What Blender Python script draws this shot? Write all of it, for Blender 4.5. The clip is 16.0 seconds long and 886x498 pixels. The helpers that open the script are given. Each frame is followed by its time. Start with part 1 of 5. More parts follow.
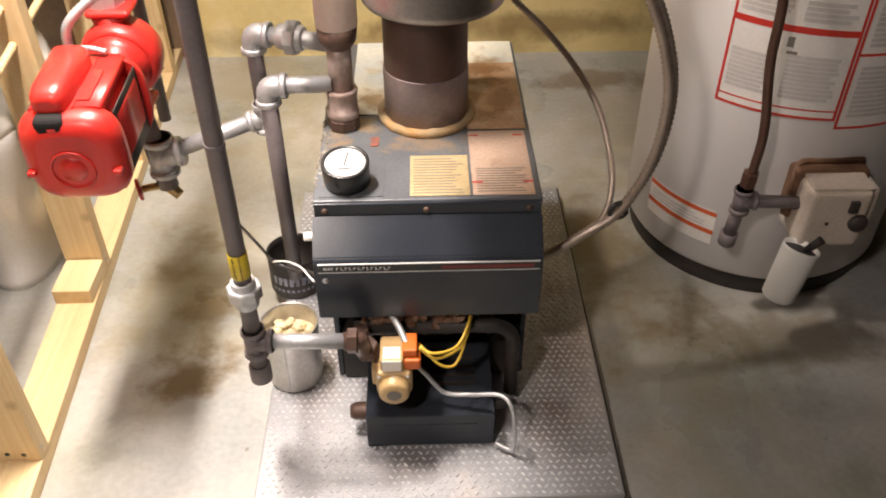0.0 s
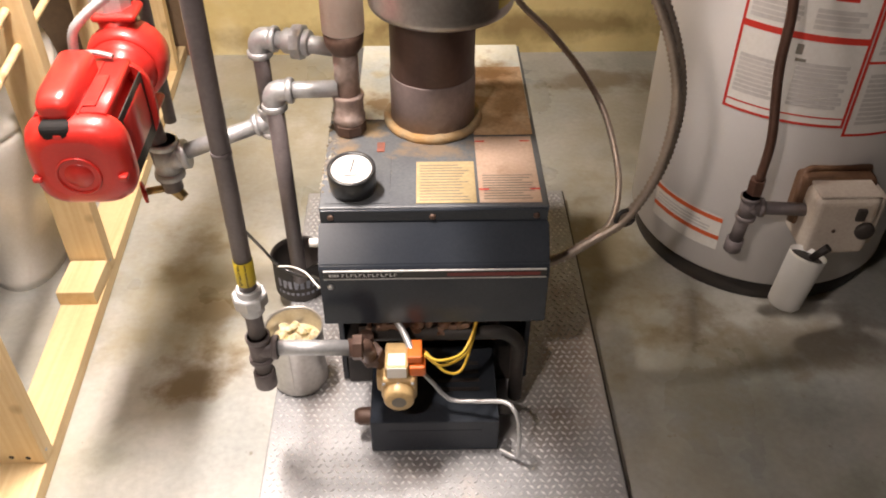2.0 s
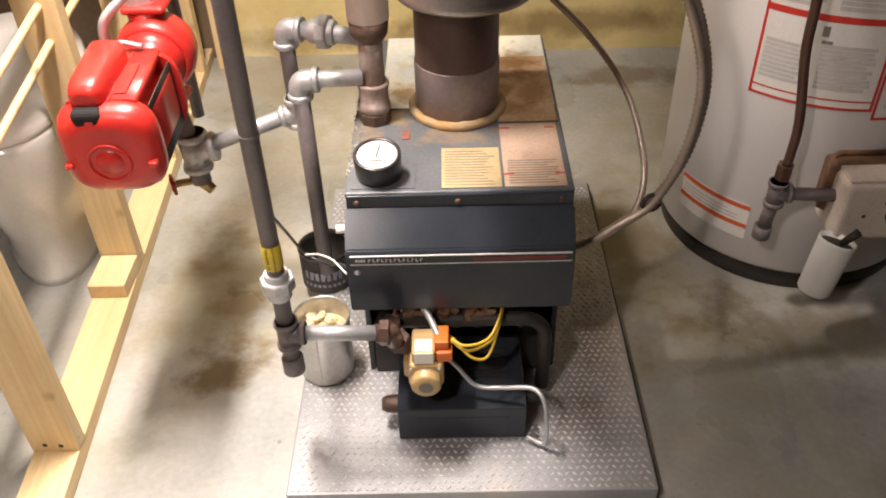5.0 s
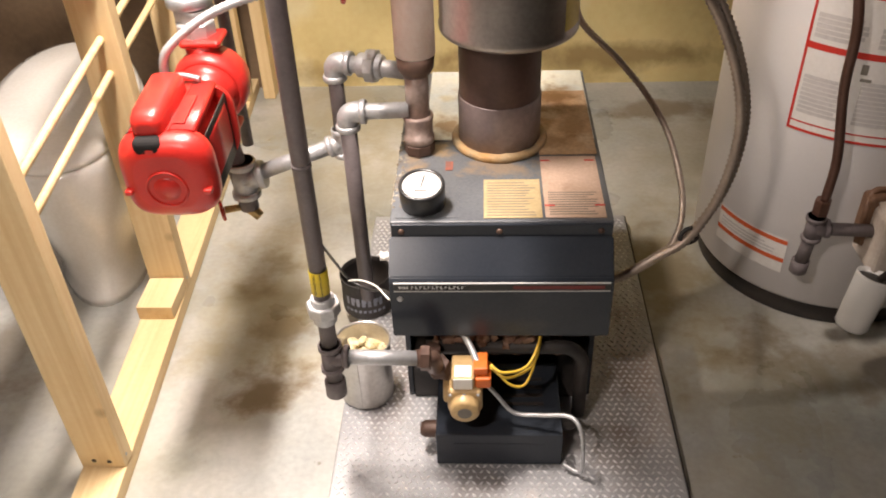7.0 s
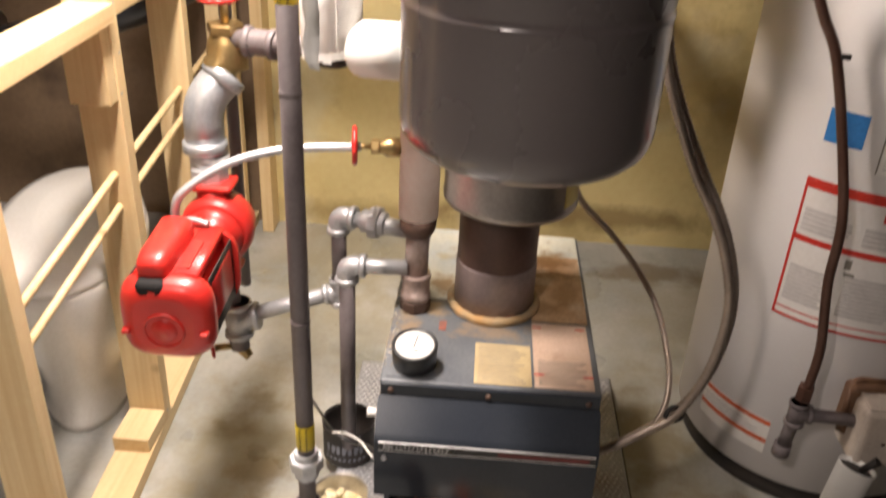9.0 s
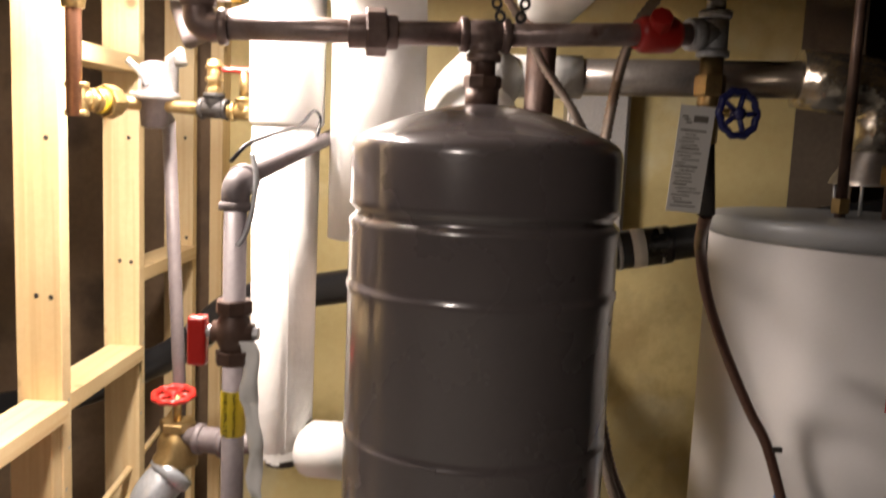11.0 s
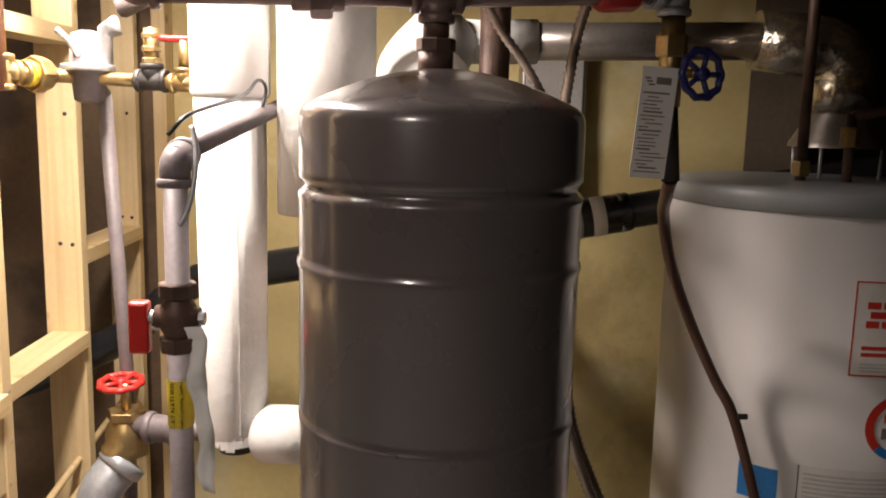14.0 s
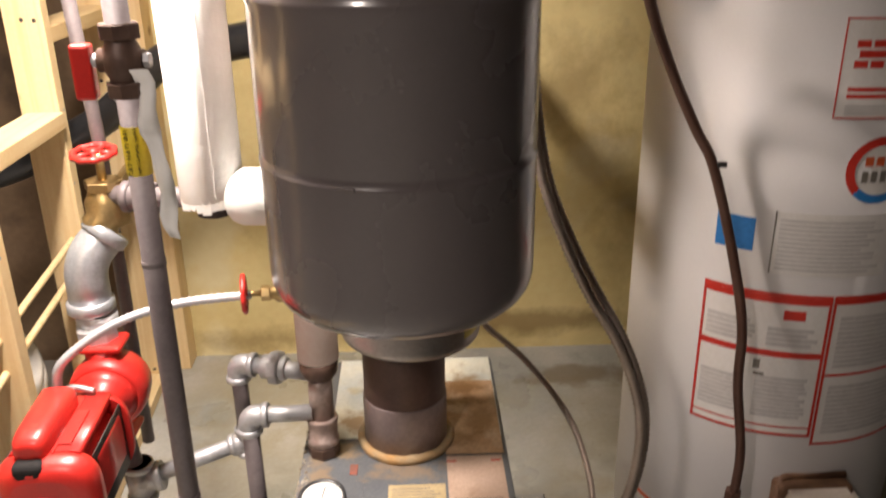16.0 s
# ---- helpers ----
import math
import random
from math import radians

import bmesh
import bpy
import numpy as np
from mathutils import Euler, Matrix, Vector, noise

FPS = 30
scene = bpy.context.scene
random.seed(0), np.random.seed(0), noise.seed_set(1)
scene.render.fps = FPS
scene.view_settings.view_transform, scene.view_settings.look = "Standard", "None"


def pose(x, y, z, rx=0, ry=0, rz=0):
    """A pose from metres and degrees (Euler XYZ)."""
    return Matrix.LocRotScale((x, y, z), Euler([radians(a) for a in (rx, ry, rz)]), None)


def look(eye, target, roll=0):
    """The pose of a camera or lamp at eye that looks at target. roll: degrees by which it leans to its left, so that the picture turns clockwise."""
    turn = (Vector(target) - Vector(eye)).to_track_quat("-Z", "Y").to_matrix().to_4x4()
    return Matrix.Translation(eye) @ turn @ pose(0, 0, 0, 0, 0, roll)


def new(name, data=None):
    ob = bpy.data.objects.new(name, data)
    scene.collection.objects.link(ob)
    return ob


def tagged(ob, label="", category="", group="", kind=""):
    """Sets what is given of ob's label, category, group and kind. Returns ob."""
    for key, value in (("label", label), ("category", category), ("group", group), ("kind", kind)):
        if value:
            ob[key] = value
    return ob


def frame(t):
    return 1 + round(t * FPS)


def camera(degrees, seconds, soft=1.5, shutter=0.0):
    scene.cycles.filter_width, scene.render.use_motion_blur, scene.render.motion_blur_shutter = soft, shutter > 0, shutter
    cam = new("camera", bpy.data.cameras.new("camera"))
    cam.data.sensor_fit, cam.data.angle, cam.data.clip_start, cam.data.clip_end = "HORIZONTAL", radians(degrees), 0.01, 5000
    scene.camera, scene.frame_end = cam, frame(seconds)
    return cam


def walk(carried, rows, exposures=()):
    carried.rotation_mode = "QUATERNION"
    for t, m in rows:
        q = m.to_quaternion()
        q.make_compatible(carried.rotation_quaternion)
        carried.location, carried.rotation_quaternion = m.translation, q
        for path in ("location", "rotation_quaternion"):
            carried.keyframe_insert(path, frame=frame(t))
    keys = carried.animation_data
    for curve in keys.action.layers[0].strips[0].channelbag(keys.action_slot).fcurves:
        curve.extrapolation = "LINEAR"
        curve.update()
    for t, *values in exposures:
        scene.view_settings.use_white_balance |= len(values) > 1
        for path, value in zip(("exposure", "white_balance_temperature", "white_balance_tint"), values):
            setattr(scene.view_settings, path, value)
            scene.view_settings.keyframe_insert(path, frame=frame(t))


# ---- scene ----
cam = camera(54.9, 16.0, soft=1.9, shutter=0.5)
PATH = [
    (0, (0.195, -0.031, 1.375), (0.235, 1.509, 0.1), -0.2),
    (0.5, (0.201, -0.01, 1.388), (0.262, 1.506, 0.085), 0.2),
    (1, (0.193, -0.007, 1.385), (0.231, 1.5, 0.071), 0.3),
    (1.5, (0.193, -0.014, 1.38), (0.242, 1.5, 0.074), 0.4),
    (2, (0.188, -0.012, 1.391), (0.224, 1.518, 0.103), 0.1),
    (2.5, (0.188, -0.01, 1.385), (0.215, 1.494, 0.067), 0.4),
    (3, (0.179, -0.02, 1.385), (0.196, 1.513, 0.101), 0.7),
    (5.3, (0.187, -0.043, 1.354), (0.162, 1.503, 0.085), -1.9),
    (5.5, (0.18, -0.035, 1.351), (0.165, 1.481, 0.047), -1.2),
    (6, (0.187, -0.032, 1.356), (0.181, 1.467, 0.032), -1.2),
    (6.5, (0.178, -0.04, 1.373), (0.165, 1.491, 0.087), -1.0),
    (7, (0.17, -0.074, 1.386), (0.074, 1.512, 0.171), -2.4),
    (7.5, (0.169, -0.083, 1.388), (0.063, 1.503, 0.174), -1.7),
    (8, (0.155, -0.079, 1.401), (0.018, 1.512, 0.196), -0.0),
    (8.5, (0.144, -0.076, 1.425), (0.024, 1.595, 0.332), 1.4),
    (9, (0.149, -0.065, 1.449), (0.084, 1.687, 0.486), 2.9),
    (9.5, (0.167, -0.071, 1.497), (0.111, 1.777, 0.736), 2.2),
    (10, (0.17, -0.073, 1.546), (0.151, 1.825, 0.915), 2.7),
    (10.2, (0.177, -0.074, 1.557), (0.114, 1.848, 1.004), 2.4),
    (12.5, (0.166, -0.027, 1.609), (0.258, 1.971, 1.615), 2.3),
    (13, (0.166, -0.027, 1.601), (0.251, 1.967, 1.466), 2.2),
    (13.5, (0.171, -0.011, 1.583), (0.253, 1.967, 1.301), 1.4),
    (14, (0.174, -0.007, 1.582), (0.253, 1.966, 1.268), 1.4),
    (14.5, (0.178, -0.004, 1.559), (0.261, 1.957, 1.178), 1.1),
    (15, (0.181, -0.004, 1.545), (0.25, 1.929, 1.036), 0.8),
    (15.5, (0.187, -0.007, 1.523), (0.303, 1.887, 0.891), 2.2),
    (16, (0.23, -0.001, 1.501), (0.293, 1.848, 0.74), -0.7),
]
walk(cam, [(t, look(eye, target, roll)) for t, eye, target, roll in PATH],
     exposures=[(0, 1.08), (6, 1.1), (8, 1.05), (9, 0.82), (10, 0.68), (12.5, -0.43), (13.5, -0.2), (14.5, 0.2), (16, 0.8)])

# ---------------------------------------------------------------- world and light
world = bpy.data.worlds.new("basement_dark")
scene.world = world
world.use_nodes = True
world.node_tree.nodes["Background"].inputs[0].default_value = (0.9, 0.75, 0.55, 1)
world.node_tree.nodes["Background"].inputs[1].default_value = 0.01


def lamp(name, place, watts, size, colour):
    """A hooded fitting under the joists that shines downwards; size is its width and length."""
    data = bpy.data.lights.new(name, "AREA")
    data.shape, data.size, data.size_y = "RECTANGLE", size[0], size[1]
    data.energy, data.color = watts, colour
    ob = new(name, data)
    ob.location = place
    return ob


# a long fitting beside the risers and a small one nearer the walk
lamp("long_light", (-0.32, 1.28, 2.06), 54, (0.12, 0.56), (1.0, 0.87, 0.79))
lamp("small_light", (-0.45, -0.35, 2.12), 14, (0.14, 0.14), (1.0, 0.86, 0.78))


# ---------------------------------------------------------------- materials
def mat(name, a, b, rough=0.6, metal=0.0, scale=8.0, fine=120.0, bump=0.1, third=None, third_at=0.62, coat=0.0, speck_mix=0.22):
    """Two colours mixed by coarse and fine grain, an optional third in patches, with relief."""
    m = bpy.data.materials.new(name)
    m.use_nodes = True
    nt = m.node_tree
    bsdf = nt.nodes["Principled BSDF"]
    coord = nt.nodes.new("ShaderNodeTexCoord")

    def grain(s, detail):
        n = nt.nodes.new("ShaderNodeTexNoise")
        n.inputs["Scale"].default_value, n.inputs["Detail"].default_value = s, detail
        nt.links.new(coord.outputs["Object"], n.inputs["Vector"])
        return n.outputs["Fac"]

    coarse, small = grain(scale, 5), grain(fine, 3)
    mix = nt.nodes.new("ShaderNodeMixRGB")
    ramp = nt.nodes.new("ShaderNodeMapRange")
    ramp.inputs[1].default_value, ramp.inputs[2].default_value = 0.35, 0.65
    nt.links.new(coarse, ramp.inputs[0])
    nt.links.new(ramp.outputs[0], mix.inputs[0])
    mix.inputs[1].default_value, mix.inputs[2].default_value = (*a, 1), (*b, 1)
    col = mix.outputs[0]
    if third:
        patch = nt.nodes.new("ShaderNodeMapRange")
        patch.inputs[1].default_value, patch.inputs[2].default_value = third_at, third_at + 0.1
        nt.links.new(grain(scale * 0.6 + 1.7, 6), patch.inputs[0])
        over = nt.nodes.new("ShaderNodeMixRGB")
        over.inputs[2].default_value = (*third, 1)
        nt.links.new(patch.outputs[0], over.inputs[0])
        nt.links.new(col, over.inputs[1])
        col = over.outputs[0]
    speck = nt.nodes.new("ShaderNodeMixRGB")
    speck.blend_type = "OVERLAY"
    speck.inputs[0].default_value = speck_mix
    nt.links.new(col, speck.inputs[1])
    nt.links.new(small, speck.inputs[2])
    nt.links.new(speck.outputs[0], bsdf.inputs["Base Color"])
    rr = nt.nodes.new("ShaderNodeMapRange")
    rr.inputs[3].default_value, rr.inputs[4].default_value = max(0.03, rough - 0.1), min(1, rough + 0.1)
    nt.links.new(coarse, rr.inputs[0])
    nt.links.new(rr.outputs[0], bsdf.inputs["Roughness"])
    bsdf.inputs["Metallic"].default_value = metal
    bsdf.inputs["Coat Weight"].default_value = coat
    if bump:
        bp = nt.nodes.new("ShaderNodeBump")
        bp.inputs["Strength"].default_value, bp.inputs["Distance"].default_value = bump, 0.004
        nt.links.new(small, bp.inputs["Height"])
        nt.links.new(bp.outputs[0], bsdf.inputs["Normal"])
    return m


CONCRETE = mat("concrete", (0.32, 0.335, 0.325), (0.45, 0.44, 0.41), 0.30, 0, 3.1, 70, 0.14, (0.27, 0.28, 0.255), 0.58, speck_mix=0.2)


def stain_and_shade(m, spots, colour, plane="xy", ragged_scale=7.0, crisp=0.8):
    """Water and rust stains, and shade put into the colour, of ragged outline on a floor or wall: centre, radius and
    strength of each.
    """
    nt = m.node_tree
    bsdf = nt.nodes["Principled BSDF"]
    col = bsdf.inputs["Base Color"].links[0].from_socket
    coord = nt.nodes.new("ShaderNodeTexCoord")
    ragged = nt.nodes.new("ShaderNodeTexNoise")
    ragged.inputs["Scale"].default_value, ragged.inputs["Detail"].default_value = ragged_scale, 9
    ragged.inputs["Roughness"].default_value = 0.62
    nt.links.new(coord.outputs["Object"], ragged.inputs["Vector"])
    for (u, v), (ru, rv), strength in spots:
        place = nt.nodes.new("ShaderNodeMapping")
        place.vector_type = "TEXTURE"
        place.inputs["Location"].default_value = (u, v, 0) if plane == "xy" else (u, 0, v)
        place.inputs["Scale"].default_value = (ru, rv, 50) if plane == "xy" else (ru, 50, rv)
        nt.links.new(coord.outputs["Object"], place.inputs["Vector"])
        far = nt.nodes.new("ShaderNodeVectorMath")
        far.operation = "LENGTH"
        nt.links.new(place.outputs[0], far.inputs[0])
        add = nt.nodes.new("ShaderNodeMath")
        add.operation = "MULTIPLY_ADD"
        add.inputs[1].default_value, add.inputs[2].default_value = 3.0, -1.5
        nt.links.new(ragged.outputs["Fac"], add.inputs[0])
        total = nt.nodes.new("ShaderNodeMath")
        nt.links.new(far.outputs["Value"], total.inputs[0])
        nt.links.new(add.outputs[0], total.inputs[1])
        rim = nt.nodes.new("ShaderNodeMapRange")
        rim.inputs[1].default_value, rim.inputs[2].default_value = 0.3 + crisp, 0.3
        rim.inputs[3].default_value, rim.inputs[4].default_value = 0, strength
        nt.links.new(total.outputs[0], rim.inputs[0])
        over = nt.nodes.new("ShaderNodeMixRGB")
        over.inputs[2].default_value = (*colour, 1)
        nt.links.new(rim.outputs[0], over.inputs[0])
        nt.links.new(col, over.inputs[1])
        col = over.outputs[0]
    nt.links.new(col, bsdf.inputs["Base Color"])


def patches(m, colour, scale, low, high, strength, seed=0.0):
    """Cloudy discolouration over a whole surface."""
    nt = m.node_tree
    bsdf = nt.nodes["Principled BSDF"]
    col = bsdf.inputs["Base Color"].links[0].from_socket
    coord = nt.nodes.new("ShaderNodeTexCoord")
    shift = nt.nodes.new("ShaderNodeMapping")
    shift.inputs["Location"].default_value = (seed, seed * 1.7, seed * 0.6)
    nt.links.new(coord.outputs["Object"], shift.inputs["Vector"])
    n = nt.nodes.new("ShaderNodeTexNoise")
    n.inputs["Scale"].default_value, n.inputs["Detail"].default_value = scale, 8
    n.inputs["Roughness"].default_value = 0.6
    nt.links.new(shift.outputs[0], n.inputs["Vector"])
    r = nt.nodes.new("ShaderNodeMapRange")
    r.inputs[1].default_value, r.inputs[2].default_value = low, high
    r.inputs[3].default_value, r.inputs[4].default_value = 0, strength
    nt.links.new(n.outputs["Fac"], r.inputs[0])
    over = nt.nodes.new("ShaderNodeMixRGB")
    over.inputs[2].default_value = (*colour, 1)
    nt.links.new(r.outputs[0], over.inputs[0])
    nt.links.new(col, over.inputs[1])
    nt.links.new(over.outputs[0], bsdf.inputs["Base Color"])


patches(CONCRETE, (0.36, 0.325, 0.23), 2.6, 0.47, 0.68, 0.5, 3.0)
patches(CONCRETE, (0.50, 0.49, 0.45), 5.5, 0.55, 0.70, 0.6, 9.0)
patches(CONCRETE, (0.14, 0.11, 0.06), 26.0, 0.66, 0.72, 0.6, 5.0)
# brown stains; the spot at (.75, 1.2) also paints shade right of the boiler
stain_and_shade(CONCRETE, [((-.36, 1.50), (.20, .26), .6), ((-.20, 2.0), (.30, .30), .4), ((.62, 1.62), (.15, .30), .5), ((.75, 1.2), (.20, .28), .4), ((-.27, 2.5), (.4, .3), .45), ((.9, 2.2), (.3, .3), .35)], (0.26, 0.21, 0.09), crisp=1.0)
stain_and_shade(CONCRETE, [((-.31, 1.24), (.12, .10), .85), ((-.30, 1.42), (.13, .09), .65), ((-.40, 1.62), (.10, .12), .55), ((.60, 1.62), (.13, .25), .4), ((1.0, 1.32), (.40, .14), .5), ((.75, 2.5), (.3, .10), .6),
                 ((-.95, 1.3), (.12, .5), .5), ((-.15, .82), (.10, .06), .3), ((.80, 1.38), (.10, .10), .5)], (0.13, 0.085, 0.035), crisp=0.6)
WALLPAINT = mat("yellow_wall_paint", (0.76, 0.635, 0.31), (0.66, 0.54, 0.25), 0.6, 0, 2.2, 45, 0.3, (0.74, 0.66, 0.40), 0.56, speck_mix=0.14)
patches(WALLPAINT, (0.42, 0.31, 0.12), 3.4, 0.55, 0.72, 0.6, 2.0)
# brown spots on the wall, two of them long and low along its foot
stain_and_shade(WALLPAINT, [((.12, 1.02), (.10, .16), .7), ((.75, .95), (.16, .20), .5), ((.62, .10), (.5, .05), .7), ((-.30, .06), (.5, .06), .6), ((.95, .5), (.10, .3), .4)], (0.25, 0.16, 0.06), plane="xz", crisp=0.9)


def timber(name, a, b, dark, run):
    """Planed softwood: long grain along one axis, a few knots and grey scuffs."""
    m = mat(name, a, b, 0.55, 0, 4, 90, 0.06, speck_mix=0.12)
    nt = m.node_tree
    bsdf = nt.nodes["Principled BSDF"]
    col = bsdf.inputs["Base Color"].links[0].from_socket
    coord = nt.nodes.new("ShaderNodeTexCoord")
    squeeze = nt.nodes.new("ShaderNodeMapping")
    squeeze.inputs["Scale"].default_value = tuple(1.6 if k == run else 55 for k in range(3))
    nt.links.new(coord.outputs["Object"], squeeze.inputs["Vector"])
    grain = nt.nodes.new("ShaderNodeTexNoise")
    grain.inputs["Scale"].default_value, grain.inputs["Detail"].default_value, grain.inputs["Distortion"].default_value = 1.0, 4, 0.6
    nt.links.new(squeeze.outputs[0], grain.inputs["Vector"])
    r = nt.nodes.new("ShaderNodeMapRange")
    r.inputs[1].default_value, r.inputs[2].default_value, r.inputs[4].default_value = 0.45, 0.72, 0.55
    nt.links.new(grain.outputs["Fac"], r.inputs[0])
    lines = nt.nodes.new("ShaderNodeMixRGB")
    lines.inputs[2].default_value = (*dark, 1)
    nt.links.new(r.outputs[0], lines.inputs[0])
    nt.links.new(col, lines.inputs[1])
    knots = nt.nodes.new("ShaderNodeTexVoronoi")
    knots.inputs["Scale"].default_value = 7.0
    nt.links.new(coord.outputs["Object"], knots.inputs["Vector"])
    k = nt.nodes.new("ShaderNodeMapRange")
    k.inputs[1].default_value, k.inputs[2].default_value, k.inputs[3].default_value, k.inputs[4].default_value = 0.05, 0.14, 0.75, 0.0
    nt.links.new(knots.outputs["Distance"], k.inputs[0])
    spot = nt.nodes.new("ShaderNodeMixRGB")
    spot.inputs[2].default_value = (0.26, 0.13, 0.05, 1)
    nt.links.new(k.outputs[0], spot.inputs[0])
    nt.links.new(lines.outputs[0], spot.inputs[1])
    nt.links.new(spot.outputs[0], bsdf.inputs["Base Color"])
    return m


PINE = timber("pine", (0.80, 0.63, 0.36), (0.75, 0.56, 0.30), (0.60, 0.38, 0.16), 2)
PINE_ALONG = timber("pine_along", (0.80, 0.63, 0.36), (0.75, 0.56, 0.30), (0.60, 0.38, 0.16), 1)
STEEL = mat("galvanised", (0.44, 0.445, 0.46), (0.58, 0.58, 0.59), 0.48, 0.6, 14, 150, 0.15)
GREYPIPE = mat("grey_painted_pipe", (0.130, 0.108, 0.110), (0.175, 0.148, 0.148), 0.5, 0.05, 14, 150, 0.10)
JACKET = mat("boiler_enamel", (0.026, 0.031, 0.041), (0.036, 0.042, 0.052), 0.22, 0.0, 6, 200, 0.03, (0.05, 0.052, 0.055), 0.62, speck_mix=0.14)
BLACK = mat("dull_black", (0.02, 0.018, 0.017), (0.045, 0.035, 0.03), 0.6, 0, 12, 140, 0.2)
RUST = mat("rusty_iron", (0.075, 0.042, 0.032), (0.13, 0.08, 0.06), 0.5, 0.3, 18, 130, 0.2)
FLUE = mat("stained_flue", (0.075, 0.042, 0.034), (0.12, 0.075, 0.062), 0.45, 0.25, 6, 120, 0.06)
HOOD = mat("draft_hood_metal", (0.30, 0.27, 0.25), (0.40, 0.37, 0.34), 0.34, 0.75, 7, 120, 0.04)
RED = mat("red_enamel", (0.60, 0.030, 0.022), (0.47, 0.020, 0.016), 0.34, 0, 8, 200, 0.02, coat=0.2, speck_mix=0.12)
TANKPAINT = mat("grey_tank_paint", (0.100, 0.086, 0.086), (0.112, 0.095, 0.094), 0.28, 0.0, 5, 160, 0.02, coat=0.8, speck_mix=0.05)
TANKPAINT.node_tree.nodes["Principled BSDF"].inputs["Coat Roughness"].default_value = 0.14
JACKET.node_tree.nodes["Principled BSDF"].inputs["Specular IOR Level"].default_value = 0.3
HEATER = mat("heater_white_enamel", (0.60, 0.575, 0.565), (0.64, 0.615, 0.60), 0.58, 0, 3, 160, 0.01, speck_mix=0.04)
HEATERTOP = mat("heater_grey_cap", (0.26, 0.27, 0.28), (0.31, 0.32, 0.33), 0.4, 0, 6, 150, 0.03, speck_mix=0.06)
WRAP = mat("white_canvas_wrap", (0.84, 0.83, 0.81), (0.74, 0.73, 0.70), 0.8, 0, 9, 46, 0.5, (0.70, 0.66, 0.58), 0.66, speck_mix=0.1)
PINKWRAP = mat("pinkish_insulation", (0.84, 0.72, 0.67), (0.77, 0.65, 0.60), 0.8, 0, 10, 90, 0.3)
BRASS = mat("brass", (0.46, 0.33, 0.15), (0.38, 0.27, 0.12), 0.35, 0.85, 18, 150, 0.1)
COPPER = mat("dull_copper", (0.42, 0.22, 0.13), (0.34, 0.17, 0.11), 0.4, 0.7, 14, 140, 0.1)
PLATE = mat("plate_steel", (0.33, 0.335, 0.35), (0.43, 0.43, 0.44), 0.40, 0.35, 4, 120, 0.10, (0.50, 0.45, 0.42), 0.60, speck_mix=0.18)
LOZENGE = mat("worn_bright_steel", (0.62, 0.62, 0.64), (0.74, 0.73, 0.73), 0.28, 0.15, 20, 160, 0.05)
WHITEPLASTIC = mat("white_plastic", (0.78, 0.76, 0.73), (0.74, 0.72, 0.68), 0.4, 0, 10, 120, 0.02, speck_mix=0.04)
BLACKPLASTIC = mat("black_abs_pipe", (0.015, 0.015, 0.016), (0.025, 0.025, 0.026), 0.3, 0, 10, 120, 0.05)
TIN = mat("bare_tin", (0.55, 0.53, 0.50), (0.45, 0.43, 0.40), 0.35, 0.8, 10, 120, 0.08)
BAREWALL = mat("bare_foundation", (0.13, 0.10, 0.075), (0.19, 0.15, 0.11), 0.8, 0, 3, 60, 0.3)
CEILWOOD = mat("old_joist", (0.40, 0.29, 0.08), (0.26, 0.18, 0.05), 0.8, 0, 5, 80, 0.3)
BROWNWALL = mat("brown_bare_wall", (0.17, 0.11, 0.065), (0.24, 0.165, 0.10), 0.8, 0, 2.4, 50, 0.35, (0.11, 0.075, 0.05), 0.56, speck_mix=0.2)
DARKBOARD = mat("subfloor", (0.06, 0.042, 0.025), (0.04, 0.028, 0.018), 0.85, 0, 5, 80, 0.3)


# ---------------------------------------------------------------- mesh tools
ORIGIN = {}


def thing(name, at, label, category, group="", kind=""):
    ob = new(name)
    ob.location = at
    ob.empty_display_size = 0.05
    ORIGIN[ob.name] = Vector(at)
    return tagged(ob, label, category, group, kind)


def part(name, bm, material, parent=None, label=""):
    me = bpy.data.meshes.new(name)
    if parent is not None:
        o = ORIGIN[parent.name]
        bmesh.ops.translate(bm, verts=bm.verts, vec=-o)
    bm.to_mesh(me)
    bm.free()
    me.materials.append(material)
    ob = new(name, me)
    if parent is not None:
        ob.parent = parent
        ORIGIN[ob.name] = ORIGIN[parent.name]
    if label:
        tagged(ob, label)
    return ob


def single(name, bm, material, label, category, group="", kind="", at=(0, 0, 0)):
    """One mesh that is a whole thing."""
    bmesh.ops.translate(bm, verts=bm.verts, vec=-Vector(at))
    ob = part(name, bm, material)
    ob.location = at
    ORIGIN[ob.name] = Vector(at)
    return tagged(ob, label, category, group, kind)


def box(bm, x0, x1, y0, y1, z0, z1, bevel=0.0, turn=None, seg=2):
    made = bmesh.ops.create_cube(bm, size=1)["verts"]
    for v in made:
        v.co = Vector((x0 + (x1 - x0) * (v.co.x + .5), y0 + (y1 - y0) * (v.co.y + .5), z0 + (z1 - z0) * (v.co.z + .5)))
    if turn is not None:
        bmesh.ops.transform(bm, matrix=turn, verts=made)
    if bevel:
        edges = list({e for v in made for e in v.link_edges})
        bmesh.ops.bevel(bm, geom=edges, offset=bevel, segments=seg, affect="EDGES", profile=0.5)
    return bm


def boxed(*a, **k):
    return box(bmesh.new(), *a, **k)


